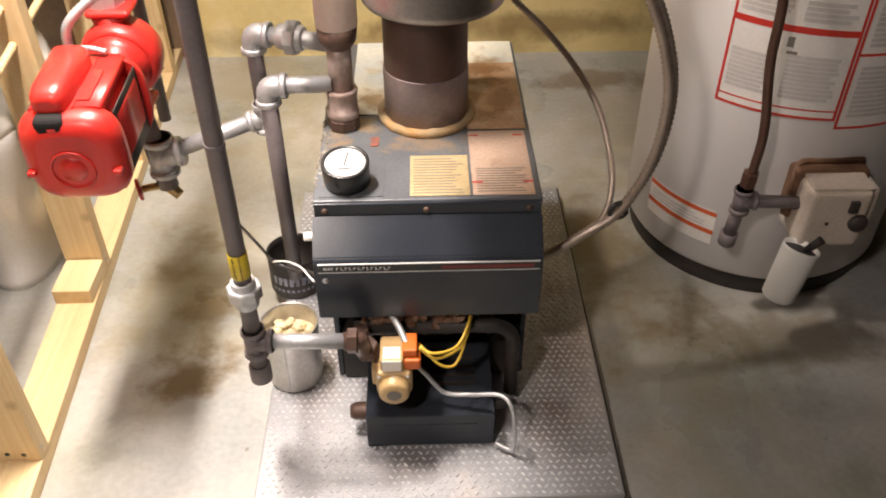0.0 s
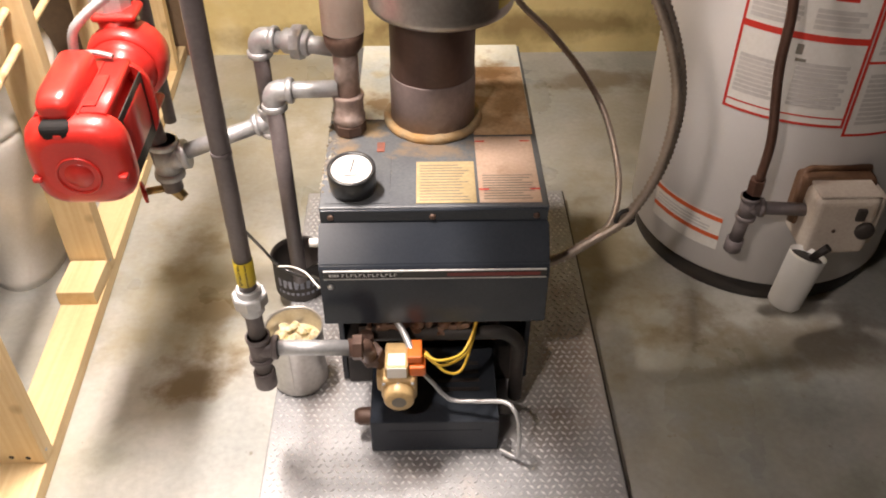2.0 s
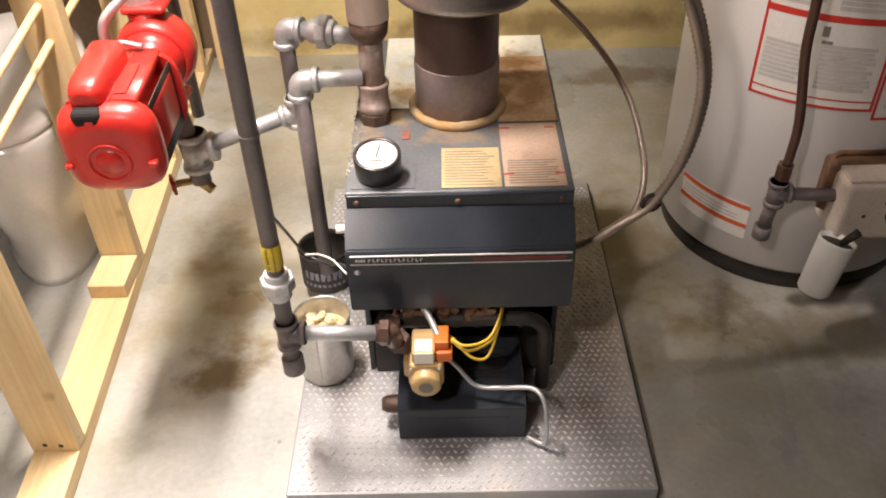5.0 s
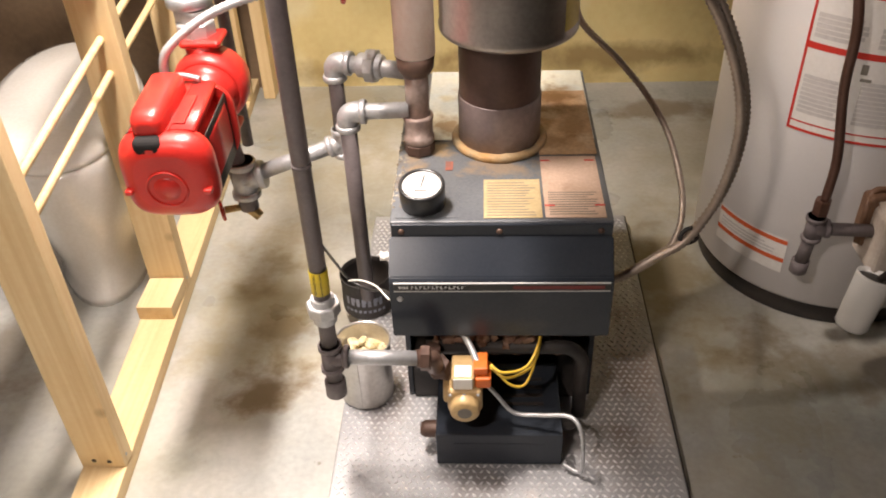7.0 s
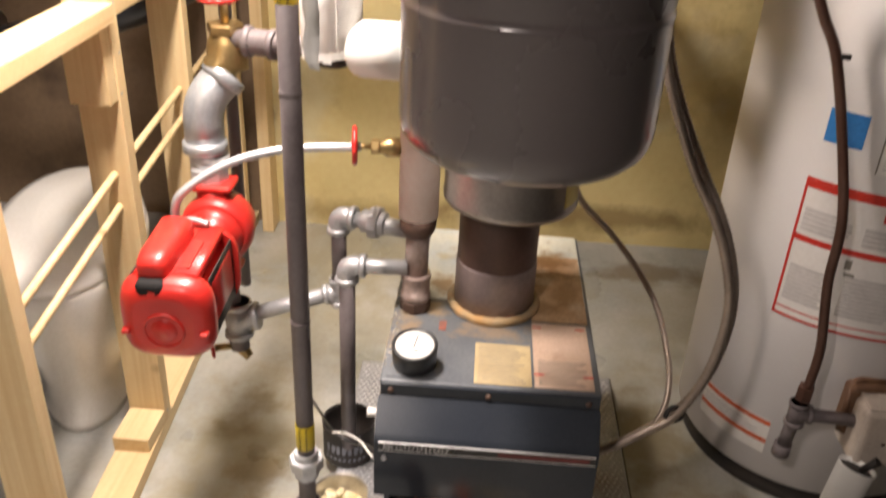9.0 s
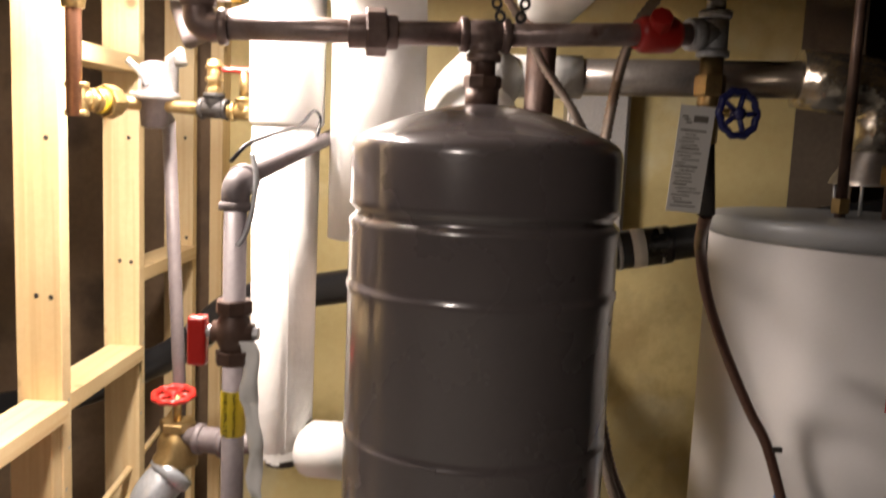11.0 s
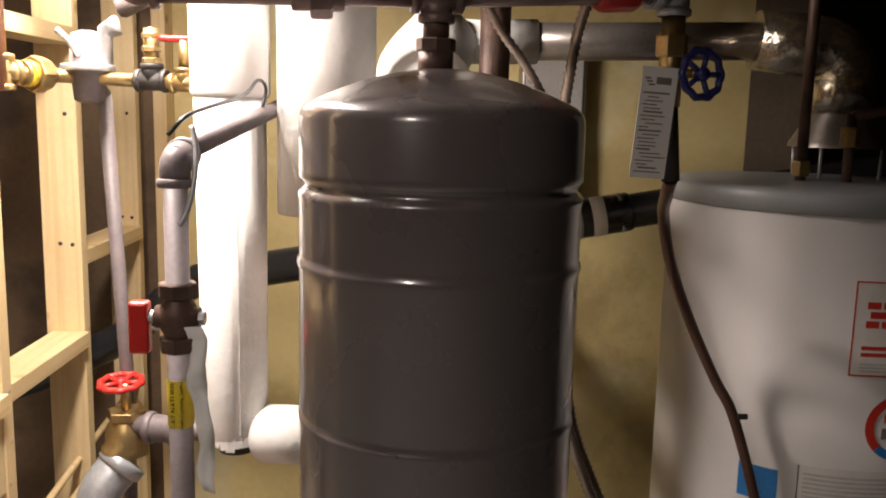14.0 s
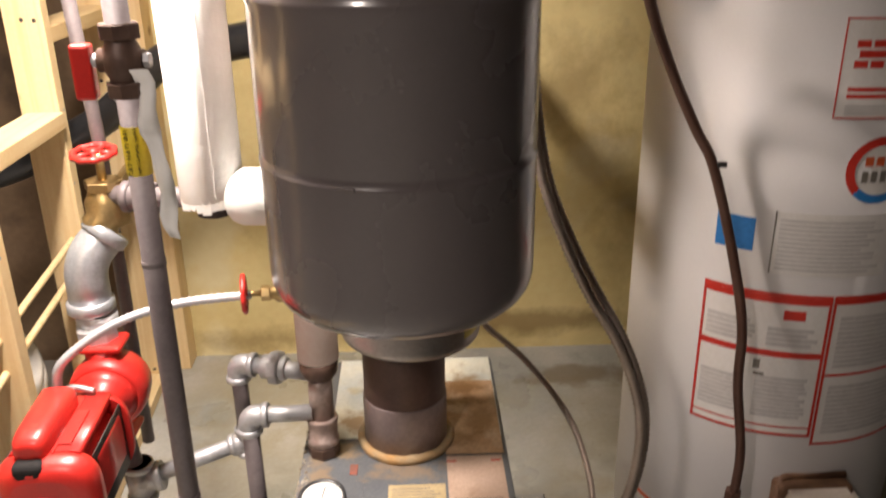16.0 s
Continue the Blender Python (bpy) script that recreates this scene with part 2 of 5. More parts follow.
def rounded(pts, fillet, steps=7):
    """A polyline with its inner corners rounded."""
    pts = [Vector(p) for p in pts]
    out = [pts[0]]
    for a, b, c in zip(pts, pts[1:], pts[2:]):
        r = min(fillet, (b - a).length * .49, (c - b).length * .49)
        p, q = b + (a - b).normalized() * r, b + (c - b).normalized() * r
        for i in range(steps + 1):
            s = i / steps
            out.append(p * (1 - s) ** 2 + b * 2 * s * (1 - s) + q * s * s)
    out.append(pts[-1])
    return out


def spline(pts, steps=8):
    """A smooth curve through the points."""
    p = [Vector(q) for q in pts]
    p = [p[0] * 2 - p[1]] + p + [p[-1] * 2 - p[-2]]
    out = []
    for a, b, c, d in zip(p, p[1:], p[2:], p[3:]):
        for i in range(steps):
            s = i / steps
            out.append(0.5 * (b * 2 + (c - a) * s + (a * 2 - b * 5 + c * 4 - d) * s * s + (b * 3 - a - c * 3 + d) * s ** 3))
    out.append(p[-2])
    return out


def tube(bm, pts, r, seg=16, caps=True):
    """A round tube along a line; r is one radius or one for each point."""
    pts = [Vector(p) for p in pts]
    rs = r if isinstance(r, (list, tuple)) else [r] * len(pts)
    way = (pts[1] - pts[0]).normalized()
    side = way.orthogonal().normalized()
    rings = []
    for i, p in enumerate(pts):
        ahead = (pts[min(i + 1, len(pts) - 1)] - pts[max(i - 1, 0)])
        ahead = ahead.normalized() if ahead.length > 1e-9 else way
        side = (side - ahead * side.dot(ahead)).normalized()
        up = ahead.cross(side)
        rings.append([bm.verts.new(p + (side * math.cos(k * math.tau / seg) + up * math.sin(k * math.tau / seg)) * rs[i]) for k in range(seg)])
    for a, b in zip(rings, rings[1:]):
        for k in range(seg):
            f = bm.faces.new((a[k], a[(k + 1) % seg], b[(k + 1) % seg], b[k]))
            f.smooth = True
    if caps:
        bm.faces.new(rings[0][::-1])
        bm.faces.new(rings[-1])
    return bm


def tubed(pts, r, seg=16, caps=True):
    return tube(bmesh.new(), pts, r, seg, caps)


def lathe(bm, profile, seg=32, m=None, smooth=True):
    """A turned body about z from (radius, height) pairs; m lays it in place."""
    m = m or Matrix()
    rings = []
    for r, z in profile:
        if r < 1e-6:
            rings.append([bm.verts.new(m @ Vector((0, 0, z)))])
        else:
            rings.append([bm.verts.new(m @ Vector((r * math.cos(k * math.tau / seg), r * math.sin(k * math.tau / seg), z))) for k in range(seg)])
    for a, b in zip(rings, rings[1:]):
        for k in range(seg):
            j = (k + 1) % seg
            vs = [a[k], a[j], b[j], b[k]] if len(a) > 1 and len(b) > 1 else ([a[0], b[j], b[k]] if len(a) == 1 else [a[k], a[j], b[0]])
            if len(a) == 1 and len(b) == 1:
                continue
            f = bm.faces.new(vs)
            f.smooth = smooth
    return bm


def lathed(profile, seg=32, m=None, smooth=True):
    return lathe(bmesh.new(), profile, seg, m, smooth)


def along(a, b):
    """The pose whose z axis runs from a to b."""
    d = Vector(b) - Vector(a)
    return Matrix.Translation(a) @ d.to_track_quat("Z", "Y").to_matrix().to_4x4()


# ---------------------------------------------------------------- the setting
X0, X1, Y0, Y1, CEIL = -4.2, 5.6, -5.0, 2.70, 2.30
YF = 5.2
single("floor", boxed(X0, X1, Y0, YF, -0.1, 0), CONCRETE, "stained grey-green painted concrete floor", "floor", kind="structure")
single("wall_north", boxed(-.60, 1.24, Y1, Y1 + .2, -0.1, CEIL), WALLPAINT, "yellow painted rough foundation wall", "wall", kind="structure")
single("wall_northwest", boxed(X0, -.60, Y1, Y1 + .2, -0.1, CEIL), BROWNWALL, "dark brown bare wall behind the open studs", "wall", kind="structure")
single("wall_recess", boxed(1.24, 1.44, Y1, YF, -0.1, CEIL), BAREWALL, "bare wall of the dark recess behind the heater", "wall", kind="structure")
single("wall_far", boxed(1.44, X1, YF, YF + .2, -0.1, CEIL), BAREWALL, "bare far wall of the dark recess", "wall", kind="structure")
# unseen outer walls, far off and dark so that little light bounces back
single("wall_south", boxed(X0, X1, Y0 - .2, Y0, -0.1, CEIL), BAREWALL, "unseen bare grey-brown wall, set far out", "wall", kind="structure")
single("wall_west", boxed(X0 - .2, X0, Y0 - .2, Y1 + .2, -0.1, CEIL), BAREWALL, "unseen bare grey-brown wall, set far out", "wall", kind="structure")
single("wall_east", boxed(X1, X1 + .2, Y0 - .2, YF + .2, -0.1, CEIL), BAREWALL, "unseen bare grey-brown wall, set far out", "wall", kind="structure")
single("ceiling", boxed(X0 - .2, X1 + .2, Y0 - .2, YF + .2, CEIL, CEIL + .03), DARKBOARD, "dark wooden subfloor boards overhead", "ceiling", kind="structure")
STUDX = lambda y: -0.537 - 0.055 * (y - 0.94)      # right face of the stud wall

# joists overhead, run across the view
for y in (-4.4, -3.9, -3.4, -2.9, -2.4, -1.9, -1.4, -0.9, -0.4, 0.1, 0.6, 1.1, 1.55, 2.0, 2.5):
    single("joist", boxed(X0, X1, y, y + .042, 2.15, CEIL, .003), CEILWOOD, "old yellowed wooden ceiling joist", "joist", "ceiling joists", kind="structure", at=(0, y, 2.2))


# ---------------------------------------------------------------- pipe fittings
def elbow(bm, corner, a, b, r, reach=2.3):
    """A cast elbow with a rolled collar at each mouth; a and b point along its two arms."""
    c, a, b = Vector(corner), Vector(a).normalized(), Vector(b).normalized()
    tube(bm, rounded([c + a * r * reach, c, c + b * r * reach], r * 2), r * 1.24, 18)
    for d in (a, b):
        p = c + d * r * reach
        tube(bm, [p - d * r * .75, p - d * r * .62, p - d * r * .1, p], [r * 1.3, r * 1.46, r * 1.46, r * 1.36], 18)
    return bm


def tee(bm, centre, run, branch, r):
    c, d, e = Vector(centre), Vector(run).normalized(), Vector(branch).normalized()
    tube(bm, [c - d * r * 2.1, c + d * r * 2.1], r * 1.26, 18)
    tube(bm, [c, c + e * r * 2.2], r * 1.26, 18)
    for p, w in ((c - d * r * 2.1, d), (c + d * r * 2.1, -d), (c + e * r * 2.2, -e)):
        tube(bm, [p, p + w * r * .1, p + w * r * .6, p + w * r * .75], [r * 1.36, r * 1.48, r * 1.48, r * 1.28], 18)
    return bm


def nut(bm, centre, axis, r, length, sides=6):
    d = Vector(axis).normalized()
    m = along(Vector(centre) - d * length / 2, Vector(centre) + d * length / 2)
    lathe(bm, [(0, 0), (r * .93, 0), (r, length * .1), (r, length * .9), (r * .93, length), (0, length)], sides, m, False)
    return bm


def union(bm, centre, axis, r, length=0):
    c, d = Vector(centre), Vector(axis).normalized()
    length = length or r * 4
    tube(bm, [c - d * length / 2, c - d * length * .45, c + d * length * .45, c + d * length / 2], [r * 1.3, r * 1.42, r * 1.42, r * 1.3], 18)
    nut(bm, c + d * length * .06, d, r * 2.0, length * .42, 8)
    return bm


def wheel(parent, centre, axis, r, material, name="hand_wheel", spokes=5):
    d = Vector(axis).normalized()
    m = along(centre, Vector(centre) + d)
    bm = bmesh.new()
    ring = [m @ Vector((r * (1 + .05 * math.cos(10 * k * math.tau / 40)) * math.cos(k * math.tau / 40), r * (1 + .05 * math.cos(10 * k * math.tau / 40)) * math.sin(k * math.tau / 40), 0)) for k in range(41)]
    tube(bm, ring, r * .17, 8, False)
    for k in range(spokes):
        a = k * math.tau / spokes
        tube(bm, [m @ Vector((r * .15 * math.cos(a), r * .15 * math.sin(a), 0)), m @ Vector((r * math.cos(a), r * math.sin(a), 0))], r * .13, 8)
    lathe(bm, [(0, -r * .2), (r * .3, -r * .2), (r * .3, r * .2), (0, r * .25)], 12, m)
    return part(name, bm, material, parent, "scalloped handwheel")


# ---------------------------------------------------------------- boiler on its plate
# the first two spots paint the boiler's shadow along with brown dirt
stain_and_shade(PLATE, [((.24, -.08), (.10, .24), .6), ((.20, -.34), (.10, .10), .35), ((-.24, -.16), (.05, .16), .3), ((-.05, -.40), (.07, .05), .3)], (0.16, 0.095, 0.06))
pad = thing("boiler_plate", (.21, 1.35, 0), "grey chequered steel plate on the concrete floor", "plate")
# black strip draws the shadow gap along the plate's rusted right edge
part("edge_gap_strip", boxed(.5515, .5545, .875, 1.84, 0, .031), BLACK, pad, "black strip for the shadow gap along the rusted plate edge")
part("slab", boxed(-.128, .551, .875, 1.84, 0, .034, .003), PLATE, pad)
bm = bmesh.new()
for i in range(70):
    for k in range(49):
        x, y = -.118 + k * .0137 + (.00685 if i % 2 else 0), .884 + i * .0135
        if .09 < x < .36 and 1.02 < y < 1.70 or x > .546:
            continue
        a = 0.75 if (i + k) % 2 else -0.75
        ca, sa = math.cos(a), math.sin(a)
        base = [bm.verts.new((x + u * ca - v * sa, y + u * sa + v * ca, .034)) for u, v in ((-.0062, 0), (0, -.0026), (.0062, 0), (0, .0026))]
        top = [bm.verts.new((x + u * ca - v * sa, y + u * sa + v * ca, .0364)) for u, v in ((-.0032, 0), (0, -.001), (.0032, 0), (0, .001))]
        for j in range(4):
            bm.faces.new((base[j], base[(j + 1) % 4], top[(j + 1) % 4], top[j]))
        bm.faces.new(top)
tagged(part("raised_pattern", bm, LOZENGE, pad, "bright worn raised lozenge pattern"), kind="stuff")

BX0, BX1, BY0, BY1, BTOP = .010, .390, 1.128, 1.70, .527
boiler = thing("boiler", (.2, 1.4, .034), "dark slate-blue enamelled gas boiler with rust-stained top", "boiler")
part("jacket", boxed(BX0, BX1, BY0, BY1, .312, BTOP - .012, .004), JACKET, boiler)
part("side_panel", boxed(BX0, BX0 + .012, BY0 + .05, BY1, .036, .311, .003), JACKET, boiler)
part("side_panel", boxed(BX1 - .012, BX1, BY0 + .05, BY1, .036, .311, .003), JACKET, boiler)
# black panel paints the shade at the back of the burner recess
part("back_panel", boxed(BX0 + .013, BX1 - .013, 1.24, 1.26, .036, .311), BLACK, boiler, "black panel for the shade behind the burner")
part("base_rail", boxed(BX0 + .013, BX0 + .075, BY0 + .045, BY0 + .10, .035, .16, .004), BLACK, boiler)
part("base_rail", boxed(BX1 - .07, BX1 - .013, BY0 + .045, BY0 + .10, .035, .16, .004), BLACK, boiler)
TOPMAT = mat("boiler_top_enamel", (0.085, 0.092, 0.105), (0.13, 0.14, 0.15), 0.42, 0, 7, 160, 0.15, (0.17, 0.15, 0.13), 0.60, speck_mix=0.3)
stain_and_shade(TOPMAT, [((.0, -.10), (.10, .05), .5), ((-.16, -.12), (.04, .10), .6), ((-.12, -.02), (.05, .05), .7)], (0.30, 0.20, 0.10), ragged_scale=30, crisp=0.5)
PALETOP = mat("worn_pale_enamel", (0.72, 0.68, 0.52), (0.46, 0.53, 0.56), 0.5, 0, 5, 140, 0.15, (0.50, 0.40, 0.16), 0.58, speck_mix=0.25)
stain_and_shade(PALETOP, [((-.10, .06), (.05, .05), .8), ((.13, .16), (.05, .10), .8), ((.12, .03), (.06, .06), .8), ((-.06, .20), (.05, .04), .6), ((.03, .13), (.05, .03), .6)], (0.26, 0.14, 0.04), ragged_scale=22, crisp=0.7)
RUSTTOP = mat("rust_stain_sheet", (0.50, 0.34, 0.21), (0.36, 0.20, 0.09), 0.6, 0, 9, 140, 0.2, (0.56, 0.43, 0.31), 0.54, speck_mix=0.35)
stain_and_shade(RUSTTOP, [((.12, .16), (.06, .06), .8), ((.15, .06), (.04, .08), .6), ((.10, -.01), (.05, .04), .6)], (0.20, 0.10, 0.03), ragged_scale=25, crisp=0.6)
part("top_panel", boxed(BX0 - .004, BX1 + .004, BY0 - .004, BY1 + .006, BTOP - .011, BTOP, .003), TOPMAT, boiler)
part("top_rear_sheet", boxed(BX0 + .045, BX1 - .002, 1.40, BY1 + .004, BTOP + .001, BTOP + .003, .001), PALETOP, boiler, "pale enamel sheet with orange rust runs")
part("rusted_sheet", boxed(.277, BX1 - .004, 1.338, 1.60, BTOP + .0035, BTOP + .005, .0005), RUSTTOP, boiler, "rust-brown stained tin sheet")
part("top_lip", boxed(BX0 - .002, BX1 + .002, BY0 - .010, BY0 - .0045, BTOP - .034, BTOP - .002, .002), JACKET, boiler)
for x in (.026, .197, .372):
    part("screw", lathed([(0, .004), (.004, .0035), (.006, .001), (.006, 0)], 10, pose(x, BY0 - .0102, BTOP - .016, 90)), RUST, boiler)

# front hood: a bent sheet, extruded across
def prism(bm, poly, x0, x1):
    n = len(poly)
    a = [bm.verts.new((x0, y, z)) for y, z in poly]
    b = [bm.verts.new((x1, y, z)) for y, z in poly]
    for i in range(n):
        bm.faces.new((a[i], a[(i + 1) % n], b[(i + 1) % n], b[i]))
    bm.faces.new(a[::-1])
    bm.faces.new(b)
    bmesh.ops.recalc_face_normals(bm, faces=bm.faces)
    bmesh.ops.bevel(bm, geom=[e for e in bm.edges], offset=.0022, segments=2, affect="EDGES")
    return bm


hood = part("front_hood", prism(bmesh.new(), [(1.117, .503), (1.068, .449), (1.063, .440), (1.063, .314), (1.117, .314)], BX0 - .006, BX1 + .004), JACKET, boiler)
STRIPE = mat("black_trim_strip", (.008, .008, .008), (.012, .012, .012), .3, 0, 8, 100, .02)
SILVER = mat("silver_print", (.55, .55, .55), (.5, .5, .5), .4, .3, 8, 100, .02)
REDTRIM = mat("dark_red_print", (.16, .015, .015), (.12, .012, .012), .4, 0, 8, 100, .02)
strip = part("name_strip", boxed(BX0 + .002, BX1 - .002, 1.0600, 1.0628, .425, .440, .0006), STRIPE, hood, "black name strip with silver edging")
part("silver_edging", boxed(BX0 + .002, BX1 - .002, 1.0594, 1.0628, .4232, .4248), SILVER, strip)
part("silver_edging", boxed(BX0 + .002, BX1 - .002, 1.0594, 1.0628, .4402, .4418), SILVER, strip)
part("red_bar", boxed(.22, BX1 - .012, 1.0594, 1.0599, .429, .436), REDTRIM, strip)
bm = bmesh.new()
x = .021
for w in (.004, .002, .004, .003):
    box(bm, x, x + w, 1.0594, 1.0599, .430, .4355)
    x += w + .0012
for k in range(13):
    w = .0052 if k % 4 else .0044
    x = .043 + k * .0073
    box(bm, x, x + w * .35, 1.0594, 1.0599, .4295, .4358)
    box(bm, x, x + w, 1.0594, 1.0599, .4295 if k % 2 else .434, .4308 if k % 2 else .4353)
part("maker_mark", bm, SILVER, strip, "silver maker mark bars")
part("screw", lathed([(0, .004), (.004, .0035), (.006, .001), (.006, 0)], 10, pose(.022, 1.0627, .405, 90)), STEEL, hood)


# notices on the top panel
LABELTAN = mat("aged_tan_label", (.46, .36, .20), (.38, .29, .15), .55, 0, 16, 160, .05)
LABELPINK = mat("faded_pink_label", (.58, .43, .34), (.46, .32, .23), .55, 0, 9, 160, .05, (.30, .18, .10), .60)
PRINT = mat("grey_print", (.16, .14, .12), (.2, .18, .15), .6, 0, 8, 100, 0)
REDPRINT = mat("red_print", (.55, .03, .02), (.5, .03, .02), .5, 0, 8, 100, 0)
lab = part("rating_label", boxed(.170, .272, 1.133, 1.255, BTOP + .0005, BTOP + .0016), LABELTAN, boiler, "tan rating label with fine print")
bm = bmesh.new()
for k in range(13):
    box(bm, .176, .176 + random.uniform(.06, .09), 1.14 + k * .0085, 1.1425 + k * .0085, BTOP + .0016, BTOP + .0019)
part("fine_print", bm, PRINT, lab)
lab = part("warning_label", boxed(.277, .382, 1.133, 1.336, BTOP + .0005, BTOP + .0016), LABELPINK, boiler, "faded pinkish warning label with grey print")
bm = bmesh.new()
for k in range(10):
    box(bm, .285, .285 + random.uniform(.06, .09), 1.142 + k * .0075, 1.1445 + k * .0075, BTOP + .0016, BTOP + .0019)
part("fine_print", bm, PRINT, lab)
for x, y in ((.277, 1.168), (.365, 1.168), (.277, 1.318), (.36, 1.318)):
    part("red_mark", boxed(x, x + .018, y, y + .004, BTOP + .0016, BTOP + .0020), REDPRINT, lab)

# gauge
gm = pose(.062, 1.176, BTOP + .010, 11, 0, 0)
gauge = part("gauge", lathed([(0, -.020), (.033, -.018), (.038, -.012), (.040, .006), (.0405, .036), (.0395, .040), (.0345, .040), (.0345, .037), (0, .037)], 36, gm), BLACKPLASTIC, boiler, "round black-cased temperature and pressure gauge")
DIAL = mat("white_dial", (.60, .59, .57), (.56, .55, .53), .3, 0, 8, 100, 0)
part("dial", lathed([(0, .0385), (.0350, .0380)], 36, gm), DIAL, gauge)
part("rim", lathed([(.0345, .0395), (.0362, .0412), (.0385, .0412), (.0408, .0400), (.041, .034)], 36, gm), BLACKPLASTIC, gauge, "thin black rim")
bm = bmesh.new()
for k in range(21):
    a = math.radians(-225 + k * 13.5)
    c, s = math.cos(a), math.sin(a)
    box(bm, .027, .0315, -.0005, .0005, .0388, .0391, turn=gm @ Matrix.Rotation(a, 4, "Z"))
box(bm, -.008, .024, -.0009, .0009, .0390, .0395, turn=gm @ Matrix.Rotation(math.radians(80), 4, "Z"))
box(bm, -.012, .010, -.0035, -.0015, .0388, .0391, turn=gm @ pose(0, -.012, 0))
part("pointer_and_marks", bm, BLACKPLASTIC, gauge)
CRUST = mat("white_corrosion", (.42, .39, .33), (.22, .17, .11), .9, 0, 40, 160, .6)
bm = bmesh.new()
for k in range(260):
    y = 1.16 + k * .0015
    bmesh.ops.create_icosphere(bm, subdivisions=1, radius=random.uniform(.0012, .0036), matrix=pose(BX0 + random.uniform(-.005, .016), y + random.uniform(-.004, .004), BTOP + random.uniform(-.006, .001), random.uniform(0, 90), random.uniform(0, 90)))
tagged(part("corrosion_crust", bm, CRUST, boiler, "crumbly white corrosion along the edge"), kind="stuff")
part("mount_plate", boxed(.016, .125, 1.135, 1.275, BTOP + .0004, BTOP + .0014), TOPMAT, boiler)
part("red_label", boxed(.098, .112, 1.29, 1.32, BTOP + .0004, BTOP + .0018), mat("worn_red_label", (.30, .09, .06), (.20, .08, .06), .6, 0, 60, 160, .05), boiler, "small worn red label")

# burner tray under the hood
tray = part("burner_tray", boxed(.076, .318, .995, 1.19, .036, .122, .003), JACKET, boiler, "dark blue burner tray standing out in front")
bm = bmesh.new()
for k in range(4):
    box(bm, .205, .285, 1.07 + k * .022, 1.079 + k * .022, .1215, .1226)
part("louvre", bm, BLACK, tray, "dark louvre slots")
part("inset_panel", boxed(.11, .285, .9942, .9955, .05, .098, .0004), JACKET, tray)
part("end_cap", lathed([(0, .034), (.012, .033), (.017, .024), (.018, 0)], 18, pose(.077, 1.04, .088, 0, -90)), RUST, tray, "rusty round end cap")
part("end_cap", lathed([(0, .030), (.010, .029), (.014, .020), (.015, 0)], 18, pose(.317, 1.05, .095, 0, 90)), BLACK, tray)
# burner manifold and dark pipes in front of the black back panel
bm = bmesh.new()
tube(bm, rounded([(.06, 1.09, .262), (.33, 1.09, .262), (.355, 1.09, .235), (.357, 1.10, .07)], .03), .0135, 14)
part("manifold", bm, BLACK, boiler, "black gas manifold pipe")
bm = bmesh.new()
for k in range(6):
    x = .11 + k * .04
    tube(bm, [(x, 1.11, .235), (x, 1.235, .2)], .013, 10)
part("burner_tubes", bm, RUST, boiler, "rust-brown burner tubes")
bm = bmesh.new()
for x, z, r in ((.105, .285, .014), (.135, .29, .016), (.165, .285, .015), (.215, .285, .013), (.245, .288, .014)):
    tube(bm, [(x, 1.10, z - .02), (x + .004, 1.095, z + .01), (x, 1.10, z + .024)], [r, r * 1.1, r * .8], 10)
box(bm, .085, .27, 1.11, 1.125, .262, .310, .003)
PALERUST = mat("pale_rust", (.22, .13, .09), (.34, .22, .16), .55, .3, 30, 140, .3, (.14, .06, .03), .55)
part("orifice_block", bm, PALERUST, boiler, "rusty orifice fittings")
for k in range(9):
    part("orifice_nut", nut(bmesh.new(), (.078 + k * .022, 1.088 + .006 * (k % 2), .268 + .012 * (k % 3)), (0, 1, .2), .009, .02), PALERUST, boiler)
    part("pilot_line", tubed([(.078 + k * .022, 1.09, .27), (.084 + k * .021, 1.118, .318)], .0042, 8), PALERUST, boiler)

# gas valve
VALVETAN = mat("cast_tan_metal", (.52, .36, .17), (.46, .31, .14), .4, .1, 12, 140, .08)
ORANGE = mat("orange_plastic", (.70, .16, .02), (.6, .13, .02), .4, 0, 8, 120, .04)
YELLOWWIRE = mat("yellow_wire", (.72, .50, .06), (.66, .44, .05), .4, 0, 8, 120, .02)
valve = part("gas_valve", boxed(.102, .166, .985, 1.062, .196, .252, .008, seg=3), VALVETAN, boiler, "tan cast gas control valve")
part("valve_cap", lathed([(0, .020), (.023, .020), (.027, .016), (.029, 0)], 24, pose(.134, .986, .216, 90)), VALVETAN, valve)
part("dial_mark", lathed([(0, .0215), (.013, .0212)], 20, pose(.134, .986, .216, 90)), PRINT, valve)
part("valve_shoulder", boxed(.094, .110, 1.000, 1.050, .205, .246, .005), VALVETAN, valve)
part("valve_top", boxed(.110, .152, .990, 1.052, .250, .280, .005), VALVETAN, valve)
part("valve_label", boxed(.114, .148, .9880, .9898, .254, .279, .0005), WHITEPLASTIC, valve, "white paper label")
part("label_top", boxed(.116, .146, .994, 1.022, .2802, .2812), WHITEPLASTIC, valve, "white paper label folded over the top")
part("connector", boxed(.153, .182, .992, 1.040, .252, .276, .004), ORANGE, valve, "orange terminal block")
part("connector", boxed(.150, .176, 1.000, 1.044, .277, .294, .003), ORANGE, valve, "orange terminal block")
for k in range(3):
    part("screw", lathed([(0, .003), (.003, .002), (.0035, 0)], 8, pose(.108 + .025 * k, .985, .243, 90)), STEEL, valve)
